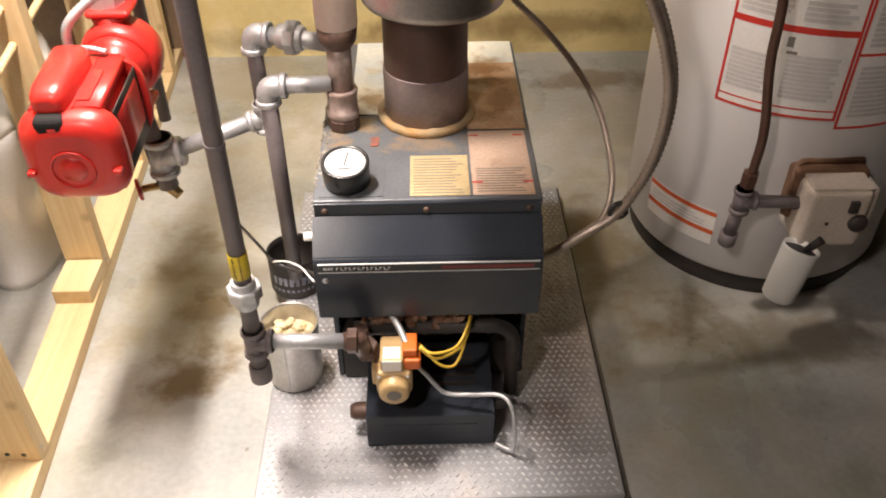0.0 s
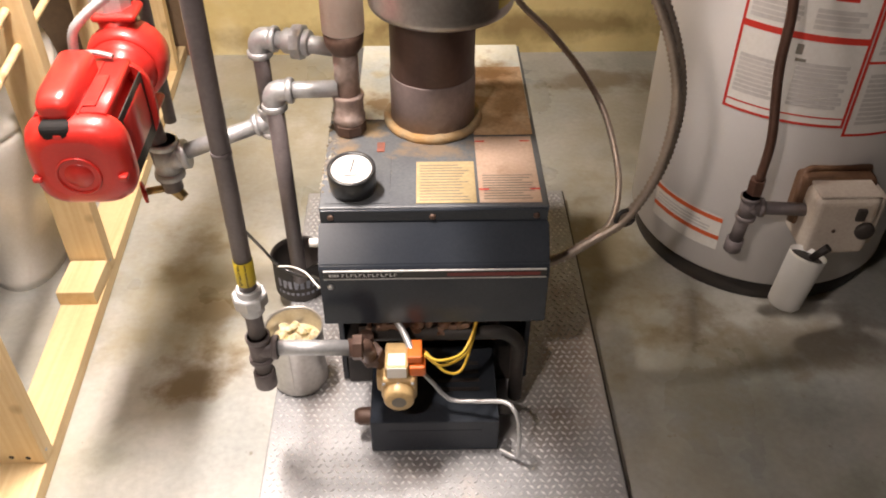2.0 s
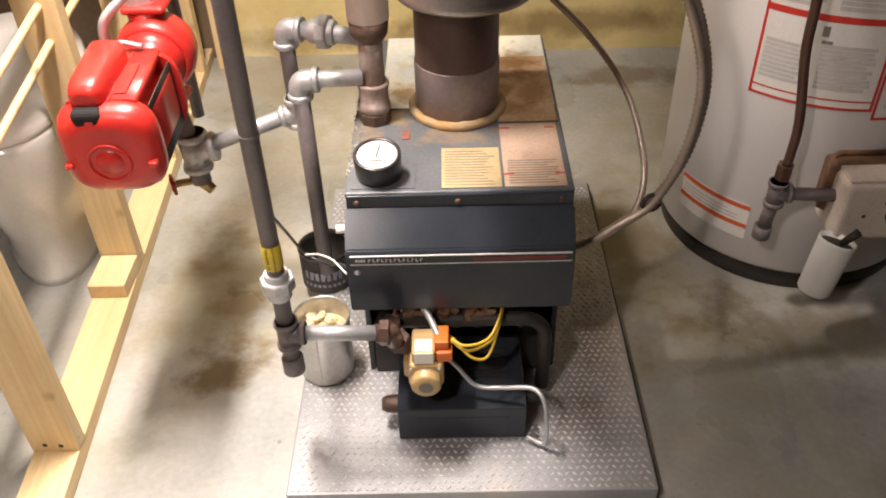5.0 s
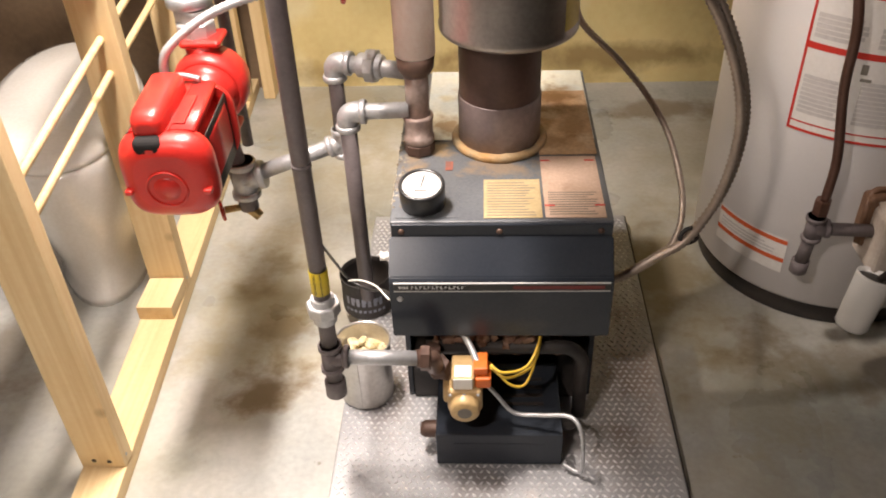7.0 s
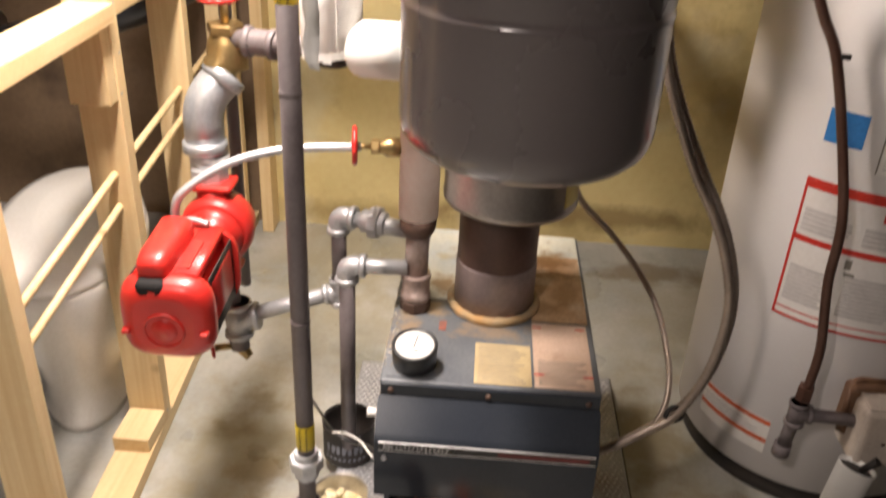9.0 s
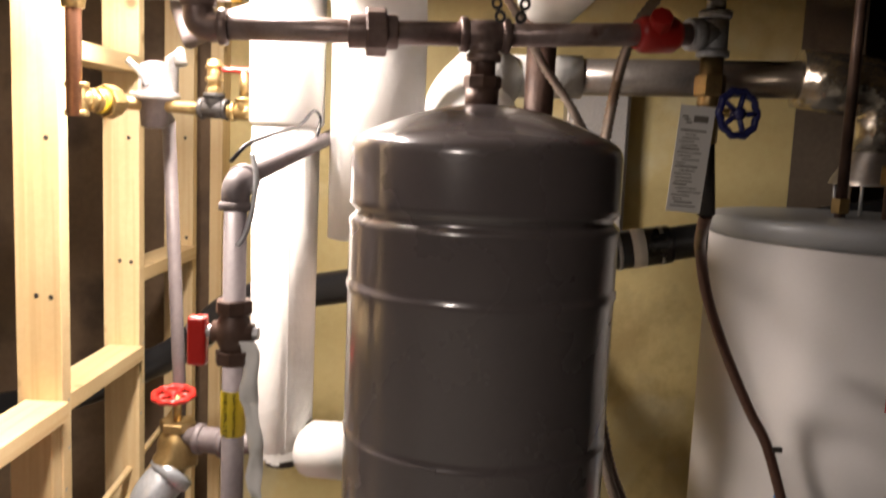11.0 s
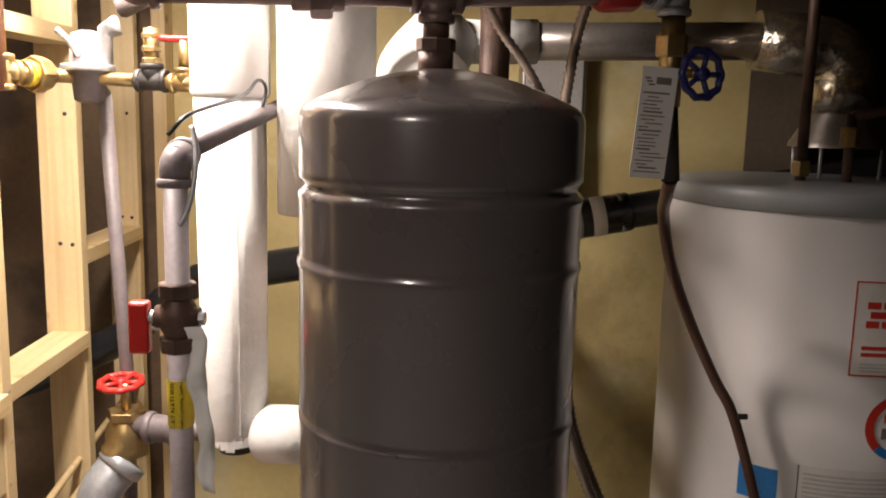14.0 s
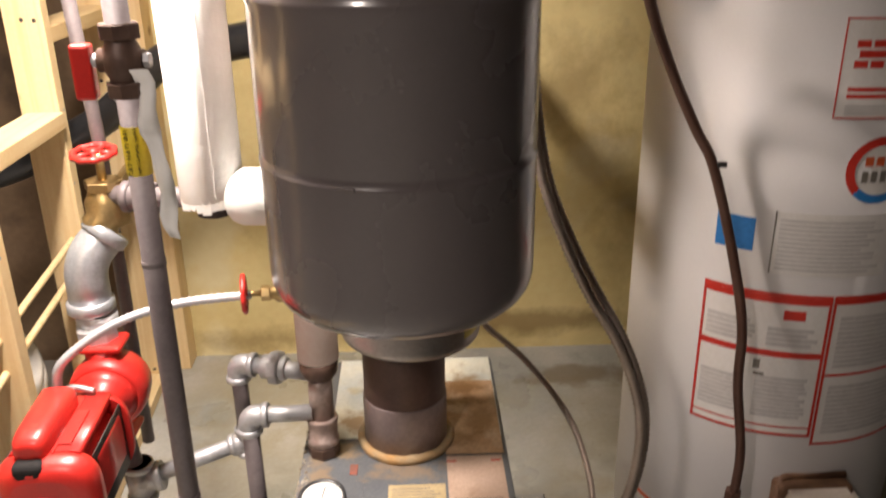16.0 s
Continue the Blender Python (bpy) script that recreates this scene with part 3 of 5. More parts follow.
for pts in (((.18, 1.01, .292), (.205, 1.0, .285), (.245, 1.02, .280), (.268, 1.06, .296), (.275, 1.1, .308)),
            ((.18, 1.015, .283), (.21, 1.0, .272), (.255, 1.03, .27), (.272, 1.07, .292), (.276, 1.1, .306)),
            ((.182, 1.03, .275), (.215, 1.02, .235), (.245, 1.03, .225), (.265, 1.06, .262), (.275, 1.1, .302))):
    part("wire", tubed(spline(pts), .0026, 8), YELLOWWIRE, valve, "yellow wire")
part("wire", tubed(spline(((.158, 1.02, .287), (.145, 1.05, .30), (.13, 1.075, .313), (.126, 1.08, .335))), .0062, 10), STEEL, valve, "grey sheathed wire")
part("pilot_tube", tubed(spline(((.165, 1.04, .225), (.192, 1.03, .196), (.225, 1.02, .158), (.275, 1.01, .162), (.325, .995, .176), (.345, .975, .165), (.352, .965, .12), (.353, .965, .062), (.347, .97, .047), (.320, .985, .05))), .0042, 10), STEEL, valve, "bent bright aluminium pilot tube")
bm = bmesh.new()
tube(bm, rounded([(.050, 1.0, .320), (.078, 1.005, .318), (.082, 1.03, .262), (.105, 1.03, .255)], .02), .016, 14)
nut(bm, (.066, 1.002, .319), (1, 0, 0), .023, .018)
nut(bm, (.086, 1.032, .268), (.3, .2, -1), .024, .018)
tube(bm, [(.075, 1.06, .235), (.075, 1.06, .29)], .014, 12)
part("valve_inlet", bm, RUST, valve, "rusty inlet nipple")

# flue outlet and draft hood
FX, FY = .2015, 1.405
flue = thing("flue", (FX, FY, BTOP), "rust-stained round metal flue with wide draft hood", "flue")
part("pipe", lathed([(.0775, BTOP + .003), (.0775, .80)], 48, pose(FX, FY, 0)), FLUE, flue, "dark brown scorched upper pipe")
SLEEVE = mat("greyed_flue_sleeve", (0.20, 0.155, 0.15), (0.26, 0.21, 0.20), 0.45, 0.3, 7, 120, 0.05, (0.15, 0.09, 0.07), 0.62)
part("sleeve", lathed([(.0782, BTOP + .003), (.0795, BTOP + .004), (.0797, .632), (.0790, .6335), (.0776, .6335)], 48, pose(FX, FY, 0)), SLEEVE, flue, "grey-brown lower sleeve")
RING = mat("orange_rust_sealant", (.42, .24, .09), (.33, .26, .16), .8, 0, 24, 140, .5)
bm = bmesh.new()
ring = []
for k in range(49):
    a = k * math.tau / 48
    ring.append(Vector((FX + .085 * math.cos(a), FY + .085 * math.sin(a), BTOP + .006 + .003 * noise.noise(Vector((math.cos(a) * 3, math.sin(a) * 3, 1))))))
tube(bm, ring, [.0085 + .004 * abs(noise.noise(Vector((math.cos(k * .13) * 4, math.sin(k * .13) * 4, 3)))) for k in range(49)], 8, False)
part("collar_sealant", bm, RING, flue, "crumbling orange-brown sealant ring")
HX, HY = .2165, 1.405
part("draft_hood", lathed([(.079, .775), (.118, .770), (.124, .764), (.127, .768), (.128, .776), (.126, .782), (.126, .96), (.124, 1.0), (.085, 1.08), (.08, 1.09)], 56, pose(HX, HY, 0)), HOOD, flue, "dull galvanised draft hood")
YELLOWLABEL = mat("yellow_foil_label", (.50, .40, .06), (.42, .32, .05), .35, .3, 8, 120, .05)


def patch(bm, cx, cy, r, a0, a1, z0, z1, steps=12):
    """A thin sheet lying on a standing cylinder, from angle a0 to a1 in degrees."""
    lo, hi = [], []
    for k in range(steps + 1):
        a = math.radians(a0 + (a1 - a0) * k / steps)
        lo.append(bm.verts.new((cx + r * math.cos(a), cy + r * math.sin(a), z0)))
        hi.append(bm.verts.new((cx + r * math.cos(a), cy + r * math.sin(a), z1)))
    for k in range(steps):
        f = bm.faces.new((lo[k], lo[k + 1], hi[k + 1], hi[k]))
        f.smooth = True
    return bm


part("hood_label", patch(bmesh.new(), HX, HY, .1266, 318, 345, .785, .93), YELLOWLABEL, flue, "yellow foil label")
part("flue_riser", tubed(rounded([(HX, HY, 1.06), (HX, HY, 1.60), (HX - .04, 1.75, 1.66), (HX + .02, 1.86, 1.735)], .12), .080, 28), WRAP, flue, "white-wrapped flue bend")

# ---------------------------------------------------------------- expansion tank
TX, TY, TR = .2117, 1.05, .174
tank = thing("expansion_tank", (TX, TY, 1.0), "glossy dark grey steel expansion tank hung on straps", "tank")
prof = [(0, .985), (.05, .986), (.10, .994), (.135, 1.006), (.154, 1.016), (.164, 1.025), (.170, 1.035), (.1732, 1.048), (TR, 1.062)]
prof += [(TR, 1.200), (TR + .0012, 1.206), (TR + .0012, 1.210), (TR - .002, 1.213), (TR, 1.220)]
prof += [(TR, 1.392), (TR + .0025, 1.398), (TR + .002, 1.404), (TR - .001, 1.408), (TR, 1.412)]
prof += [(TR, 1.474), (TR + .001, 1.480), (TR + .001, 1.485), (TR - .003, 1.489), (TR - .0075, 1.494), (TR - .003, 1.500), (TR + .001, 1.505), (TR, 1.512)]
prof += [(TR, 1.572), (.1725, 1.580), (.169, 1.586), (.162, 1.592), (.150, 1.598), (.125, 1.609), (.095, 1.620), (.06, 1.629), (.03, 1.634), (0, 1.635)]
part("shell", lathed(prof, 96, pose(TX, TY, 0)), TANKPAINT, tank)
part("weld_nub", boxed(-.011, .011, -.002, .002, -.002, .003, .001, turn=pose(.155, TY - .1655, 1.208, 0, 0, -19)), TANKPAINT, tank)
PLINE = mat("reddish_iron_pipe", (.24, .17, .155), (.36, .29, .27), .38, .4, 18, 140, .12, (.16, .08, .06), .62)
CAST = mat("brown_cast_iron", (.15, .10, .088), (.23, .17, .15), .45, .35, 18, 140, .15)
bm = bmesh.new()
tube(bm, [(TX - .01, TY, 1.63), (TX - .01, TY, 1.655)], .0215, 16)
nut(bm, (TX - .01, TY, 1.663), (0, 0, 1), .024, .016, 8)
tube(bm, [(TX - .01, TY, 1.67), (TX - .01, TY, 1.70)], .016, 16)
part("inlet_nipple", bm, RUST, tank, "rusty threaded nipple on top")


def strap(name, a, b, label):
    """Perforated hanger strap: a row of flat eyelets."""
    a, b = Vector(a), Vector(b)
    n = int((b - a).length / .0175)
    way = (b - a).normalized()
    side = way.cross(Vector((0, 1, 0))).normalized()
    face = way.cross(side)
    bm = bmesh.new()
    for k in range(n):
        c = a + way * (k + .5) * .0175
        rings = []
        for rad, off in ((.0085, .0008), (.0042, .0008), (.0042, -.0008), (.0085, -.0008)):
            rings.append([bm.verts.new(c + (way * math.cos(j * math.tau / 12) * (.00875 / .0085 if rad > .005 else 1.0) + side * math.sin(j * math.tau / 12) * .85) * rad + face * off) for j in range(12)])
        for p, q in zip(rings, rings[1:] + rings[:1]):
            for j in range(12):
                bm.faces.new((p[j], p[(j + 1) % 12], q[(j + 1) % 12], q[j]))
    bmesh.ops.remove_doubles(bm, verts=bm.verts, dist=2e-5)
    return single(name, bm, BLACK, label, "strap", "hanger straps", at=tuple(a))


strap("hanger_strap", (.222, 1.03, 1.735), (.10, 1.12, 2.16), "black perforated steel strap hanging from a joist")
strap("hanger_strap", (.243, 1.03, 1.735), (.36, 1.12, 2.16), "black perforated steel strap hanging from a joist")

# ---------------------------------------------------------------- feed line over the tank
feed = thing("feed_pipe_line", (TX, TY, 1.70), "reddish threaded pipe line with union, tee and cross above the tank", "pipe")
A, B, C = Vector((-.149, 1.0, 1.712)), Vector((TX - .01, TY, 1.722)), Vector((.52, 1.15, 1.748))
PR = .0152
part("pipe", tubed([A + (B - A) * .08, B], PR, 18), PLINE, feed)
part("pipe", tubed([B, C], PR, 18), PLINE, feed)
part("elbow", elbow(bmesh.new(), A, B - A, (0, 0, 1), PR), CAST, feed, "rusty cast elbow")
part("riser", tubed([A, A + Vector((-.004, 0, .12))], PR, 18), PLINE, feed)
part("elbow", elbow(bmesh.new(), A + Vector((-.005, 0, .125)), (0, 0, -1), (.55, .85, .12), PR), STEEL, feed, "galvanised elbow")
part("union", union(bmesh.new(), A + (B - A) * .60, B - A, PR, .062), CAST, feed, "dark hexagonal union")
part("tee", tee(bmesh.new(), B, B - A, (0, 0, -1), PR), CAST, feed, "rusty cast tee")
rv = part("isolating_valve", tubed([C + (B - C) * .36, C + (B - C) * .33, C + (B - C) * .2, C + (B - C) * .17], [.019, .025, .025, .019], 16), RED, feed, "red valve body")
part("bonnet", nut(bmesh.new(), C + (B - C) * .27 + Vector((0, -.02, .012)), (0, -.6, .4), .016, .03, 8), RED, rv)
part("collar", tubed([C + (B - C) * .12, C + (B - C) * .06], .022, 16), STEEL, feed)
bm = bmesh.new()
tee(bm, C, (0, 0, 1), B - C, PR)
tube(bm, [C + Vector((0, 0, .03)), C + Vector((0, 0, .055))], .013, 12)
part("cross_fitting", bm, STEEL, feed, "dark galvanised cross fitting")
gm = along(C + Vector((.010, .012, .100)), C + Vector((-.12, -.95, .05)))
g = part("pressure_gauge", lathed([(0, -.02), (.040, -.02), (.044, -.012), (.044, .012), (.041, .016), (.038, .013), (0, .013)], 32, gm), HOOD, feed, "round pressure gauge with shadowed dial")
# the dial's colour is darkened for the shade under the ducts
SHADEDIAL = mat("shaded_violet_dial", (.30, .27, .34), (.26, .23, .30), .35, 0, 6, 80, 0)
part("dial", lathed([(0, .0138), (.0378, .0138)], 32, gm), SHADEDIAL, g)
part("gauge_stem", tubed([C + Vector((0, 0, .05)), C + Vector((.006, .004, .075))], .008, 10), BRASS, feed)
bm = bmesh.new()
tube(bm, [C + Vector((0, 0, -.03)), C + Vector((0, 0, -.15))], .016, 14)
nut(bm, C + Vector((0, 0, -.07)), (0, 0, 1), .022, .03)
part("drop_valve", bm, BRASS, feed, "brass valve body")
BLUE = mat("dark_blue_enamel", (.03, .035, .16), (.025, .03, .12), .3, 0, 8, 120, .04)
wheel(feed, C + Vector((.028, -.045, -.108)), (.35, -1, .1), .030, BLUE)
part("valve_stem", tubed([C + Vector((0, 0, -.105)), C + Vector((.028, -.045, -.108))], .006, 8), BRASS, feed)
part("drop_pipe", tubed([C + Vector((0, 0, -.14)), C + Vector((.010, 0, -.25))], .0125, 14), BLACK, feed, "black iron drop pipe")
bm = bmesh.new()
tm = pose(C.x - .024, C.y - .040, C.z - .10, 4, 3, 4)
box(bm, -.024, .024, -.0006, .0006, -.145, 0, turn=tm)
tag = part("service_tag", bm, WHITEPLASTIC, feed, "white printed service tag")
bm = bmesh.new()
for k in range(22):
    w = random.uniform(.012, .038)
    x = -.020 + (random.uniform(0, .008) if k % 3 else 0)
    box(bm, x, min(.021, x + w), -.0011, -.0007, -.0345 - k * .0049, -.0330 - k * .0049 + (.0008 if k % 5 == 0 else 0), turn=tm)
for k in range(3):
    box(bm, -.020 + k * .003, -.012 + k * .003, -.0011, -.0007, -.016 - k * .004, -.0135 - k * .004, turn=tm)
box(bm, -.004, .016, -.0011, -.0007, -.022, -.013, turn=tm)
part("tag_print", bm, PRINT, tag)
fv = thing("fill_valve", (-.15, 1.02, 1.875), "dark blue fill valve with brass ends under the joists", "valve")
D = A + Vector((-.005, 0, .125))
part("body", boxed(-.215, -.102, .985, 1.06, 1.872, 1.93, .006), BLUE, fv)
bm = bmesh.new()
for k in range(6):
    box(bm, -.175 + k * .011, -.168 + k * .011, .9838, .9850, 1.877, 1.884 if k % 2 else 1.888)
part("raised_mark", bm, WHITEPLASTIC, fv, "white lettering bars")
bm = bmesh.new()
tube(bm, [(-.10, 1.02, 1.89), (-.06, 1.02, 1.892)], .013, 14)
nut(bm, (-.07, 1.02, 1.892), (1, 0, 0), .021, .022)
tube(bm, [(-.06, 1.02, 1.892), (.0, 1.3, 1.94)], .011, 12)
part("outlet", bm, BRASS, fv, "brass outlet nut")
part("neck", tubed([D + Vector((.012, .018, .0)), (-.14, 1.025, 1.875)], .0175, 14), STEEL, fv)
part("bell_wire", tubed(spline([(-.115, 1.28, 1.925), (-.085, 1.27, 1.935), (-.055, 1.25, 1.955), (-.03, 1.20, 1.985), (-.06, 1.12, 2.16)]), .0022, 8), WHITEPLASTIC, fv, "thin white wire")
part("hanger_rod", tubed([(-.15, 1.03, 1.92), (-.15, 1.115, 2.16)], .004, 8), STEEL, fv)
# ---------------------------------------------------------------- gas line
GX, GY, GR = -.1015, 1.003, .0145
YELLOW = mat("yellow_tape", (.72, .55, .03), (.64, .47, .03), .45, 0, 10, 120, .05)
gas = thing("gas_pipe", (GX, GY, .22), "grey-brown threaded gas pipe with red-handled cock dropping beside the boiler", "pipe")
part("pipe", tubed([(GX, GY, .24), (GX, GY, 1.51)], GR, 20), GREYPIPE, gas)
for z in (.72, 1.08):
    part("joint_ring", tubed([(GX, GY, z - .004), (GX, GY, z + .004)], GR * 1.06, 20), GREYPIPE, gas)
part("union", union(bmesh.new(), (GX, GY, .435), (0, 0, 1), GR, .055), STEEL, gas, "galvanised union nut")
part("tee", tee(bmesh.new(), (GX, GY, .322), (0, 0, 1), (1, 0, 0), GR), GREYPIPE, gas)
part("drip_cap", tubed([(GX, GY, .225), (GX, GY, .230), (GX, GY, .262), (GX, GY, .266)], [GR * .8, GR * 1.35, GR * 1.35, GR * 1.2], 18), GREYPIPE, gas, "drip leg cap")
part("branch", tubed([(GX, GY, .322), (.056, 1.0, .3205)], .0135, 18), STEEL, gas, "bright galvanised branch to the gas valve")
part("elbow", elbow(bmesh.new(), (GX, GY, 1.522), (0, 0, -1), (.10, 1, .13), GR), GREYPIPE, gas)
part("upper_run", tubed([(GX, GY, 1.525), (-.055, 1.40, 1.578), (-.02, 1.7, 1.62), (.0, 2.72, 1.70)], .0125, 16), GREYPIPE, gas)
for z0, z1, nm in ((1.197, 1.257, "warning_band"), (.473, .522, "warning_band")):
    band = part(nm, lathed([(GR + .0006, z0), (GR + .0012, z0 + .001), (GR + .0012, z1 - .001), (GR + .0006, z1)], 24, pose(GX, GY, 0)), YELLOW, gas, "yellow gas warning tape")
    for dx, words in ((-.0045, "GAZ NATUREL"), (.0045, "NATURAL GAS")):
        text = bpy.data.curves.new("letters", "FONT")
        text.body, text.size, text.extrude = words, (z1 - z0) * .150, .0002
        text.align_x, text.align_y = "CENTER", "CENTER"
        carrier = bpy.data.objects.new("letters", text)
        me = bpy.data.meshes.new_from_object(carrier)
        bm = bmesh.new()
        bm.from_mesh(me)
        bpy.data.objects.remove(carrier)
        bmesh.ops.transform(bm, matrix=Matrix.Translation((GX + dx, GY - math.sqrt((GR + .0012) ** 2 - dx * dx) - .0004, (z0 + z1) / 2)) @ Matrix.Rotation(radians(dx * -4200), 4, "Z") @ Matrix.Rotation(radians(90), 4, "X") @ Matrix.Rotation(radians(90), 4, "Z"), verts=bm.verts)
        part("tape_lettering", bm, STRIPE, band)
bm = tubed([(GX, GY, 1.290), (GX, GY, 1.312), (GX, GY, 1.320), (GX, GY, 1.333), (GX, GY, 1.346), (GX, GY, 1.354), (GX, GY, 1.374)], [.0165, .0175, .0215, .0235, .0215, .0175, .0165], 20)
nut(bm, (GX, GY, 1.300), (0, 0, 1), .0235, .018, 8)
nut(bm, (GX, GY, 1.366), (0, 0, 1), .0235, .018, 8)
tube(bm, [(GX + .026, GY - .004, 1.333), (GX - .026, GY, 1.333)], [.013, .014], 14)
cock = part("gas_cock", bm, RUST, gas, "rusty iron gas cock with eight-sided ends")
part("cap_nut", nut(bmesh.new(), (GX + .029, GY - .004, 1.333), (1, 0, 0), .009, .008), STEEL, cock)
part("stem", tubed([(GX - .02, GY, 1.333), (GX - .040, GY, 1.333)], .008, 12), STEEL, cock)
part("red_lever", boxed(GX - .058, GX - .034, GY - .010, GY + .010, 1.288, 1.352, .004), RED, cock, "red lever handle")
bm = bmesh.new()
prev = None
for k in range(15):
    s = k / 14
    w = .011 - .002 * s + .0015 * math.sin(k * 1.7)
    c = Vector((GX + .022 + .016 * s + .003 * math.sin(k * .9), GY - .018 + .006 * math.sin(k * 1.3), 1.325 - .205 * s))
    row = [bm.verts.new(c + Vector((u * w, .004 * math.cos(u * 2 + k), 0))) for u in (-1, -.4, .3, 1)]
    if prev:
        for j in range(3):
            f = bm.faces.new((prev[j], prev[j + 1], row[j + 1], row[j]))
            f.smooth = True
    prev = row
ob = part("tissue_tag", bm, WRAP, gas, "limp white paper tag")
ob.modifiers.new("thick", "SOLIDIFY").thickness = .0008
part("wire_loop", tubed(spline([(-.105, .99, 1.55), (-.085, 1.02, 1.575), (-.07, 1.25, 1.60), (-.062, 1.33, 1.625), (-.055, 1.36, 1.615), (-.058, 1.35, 1.585)]), .0028, 8), BLACKPLASTIC, gas, "black wire wound on the pipe")
part("wire_loop", tubed(spline([(-.085, 1.02, 1.56), (-.078, 1.01, 1.53), (-.08, 1.0, 1.49), (-.087, .995, 1.46), (-.095, .99, 1.445)]), .0035, 8), STEEL, gas, "pale wire hanging in a loop")

# ---------------------------------------------------------------- circulator pump and its piping
PX, PZ, PY0, PY1 = -.352, .635, 1.09, 1.45
pump = thing("circulator_pump", (PX, 1.3, PZ), "bright red enamelled circulator pump with slotted motor cage", "pump")
lean = Matrix.Translation((PX, PY0, PZ)) @ Matrix.Rotation(radians(1.0), 4, "Z") @ Matrix.Rotation(radians(1.8), 4, "X")     # y of this frame runs back along the shaft


def loft(bm, sections, m, smooth=True):
    """Rings of (y, half width, half height, squareness) joined along y."""
    rings, n = [], 40
    for y, w, h, p in sections:
        ring = []
        for k in range(n):
            a = k * math.tau / n
            c, s = math.cos(a), math.sin(a)
            ring.append(bm.verts.new(m @ Vector((w * math.copysign(abs(c) ** p, c), y, h * math.copysign(abs(s) ** p, s)))))
        rings.append(ring)
    for a, b in zip(rings, rings[1:]):
        for k in range(n):
            f = bm.faces.new((a[k], a[(k + 1) % n], b[(k + 1) % n], b[k]))
            f.smooth = smooth
    bm.faces.new(rings[0])
    bm.faces.new(rings[-1][::-1])
    bmesh.ops.recalc_face_normals(bm, faces=bm.faces)
    return bm


part("motor_core", loft(bmesh.new(), [(.02, .055, .055, 1), (.05, .064, .064, 1), (.20, .064, .064, 1), (.215, .05, .05, 1)], lean), RED, pump)
part("end_bell", loft(bmesh.new(), [(-.002, .050, .050, .62), (.002, .064, .064, .60), (.010, .074, .074, .58), (.026, .079, .079, .55), (.040, .079, .079, .55), (.044, .074, .074, .55)], lean), RED, pump, "rounded square red end bell")
part("boss_ring", tubed([lean @ Vector((.033 * math.cos(k * math.tau / 32), -.0035, -.012 + .033 * math.sin(k * math.tau / 32))) for k in range(33)], .0022, 8, False), RED, pump)
part("boss_ring", lathed([(0, .006), (.020, .005), (.024, 0)], 28, lean @ pose(0, 0, -.012, 90)), RED, pump)
for sx in (-1, 1):
    part("bolt_lug", boxed(-.007, .007, -.006, .02, -.005, .005, .003, turn=lean @ pose(sx * .066, 0, -.018)), RED, pump)
# cage: top and bottom bands and a rear ring leave the sides open
part("cage_band", loft(bmesh.new(), [(.035, .055, .011, .35), (.20, .053, .011, .35)], lean @ pose(0, 0, .069)), RED, pump, "red cage band over the motor")
part("cage_band", loft(bmesh.new(), [(.035, .060, .014, .35), (.20, .058, .014, .35)], lean @ pose(0, 0, -.066)), RED, pump)
part("cage_ring", loft(bmesh.new(), [(.188, .079, .079, .6), (.200, .079, .079, .6), (.222, .066, .066, .8), (.226, .055, .055, .9)], lean), RED, pump)
for sx in (-1, 1):
    part("core_panel", loft(bmesh.new(), [(.058, .004, .043, .6), (.174, .004, .043, .6)], lean @ pose(sx * .0664, 0, .006)), RED, pump, "curved red motor side")
part("terminal_box", loft(bmesh.new(), [(.018, .012, .008, .8), (.021, .022, .016, .75), (.030, .026, .023, .7), (.050, .028, .026, .6), (.160, .030, .027, .6), (.168, .027, .023, .6), (.172, .020, .016, .6)], lean @ pose(-.018, 0, .090)), RED, pump, "red terminal box with a rounded nose on the motor")
part("shell_seam", boxed(-.0015, .0015, .030, .186, 0, .0025, .0008, turn=lean @ pose(.014, 0, .0795)), RED, pump)
STRIPE_MATT = mat("matt_black_hollow", (.006, .005, .005), (.010, .008, .008), .9, 0, 8, 100, .05)
# a solid black block stands in for the shade inside the notch
notch = part("vent_notch", boxed(-.025, .025, .0000, .030, .030, .0790, .012, turn=lean @ pose(-.018, 0, 0), seg=4), STRIPE_MATT, pump, "black block for the shaded vent notch in the end bell")
# flat black sheets draw the shade within the open cage sides
for sx in (-1, 1):
    part("cage_gap_shade", loft(bmesh.new(), [(.046, .0015, .062, .4), (.188, .0015, .062, .4)], lean @ pose(sx * .0668, 0, 0)), BLACK, pump, "black sheet for the shade in the open cage side")
part("notch_tongue", boxed(-.008, .008, -.0006, .004, .044, .064, .003, turn=lean @ pose(-.014, 0, 0)), RED, notch, "red tongue inside the notch")
part("seam_plate", boxed(-.010, .010, .05, .14, 0, .003, .001, turn=lean @ pose(.026, 0, .0805)), RED, pump)
part("bearing_bracket", loft(bmesh.new(), [(.222, .040, .040, 1), (.245, .034, .034, 1), (.27, .034, .034, 1), (.29, .048, .048, 1), (.305, .066, .066, 1)], lean), RED, pump)
part("tie_spring", tubed(spline([lean @ Vector(p) for p in ((-.045, .19, .085), (-.01, .195, .094), (.03, .19, .088))]), .005, 8), STEEL, pump, "twisted bare wire end")
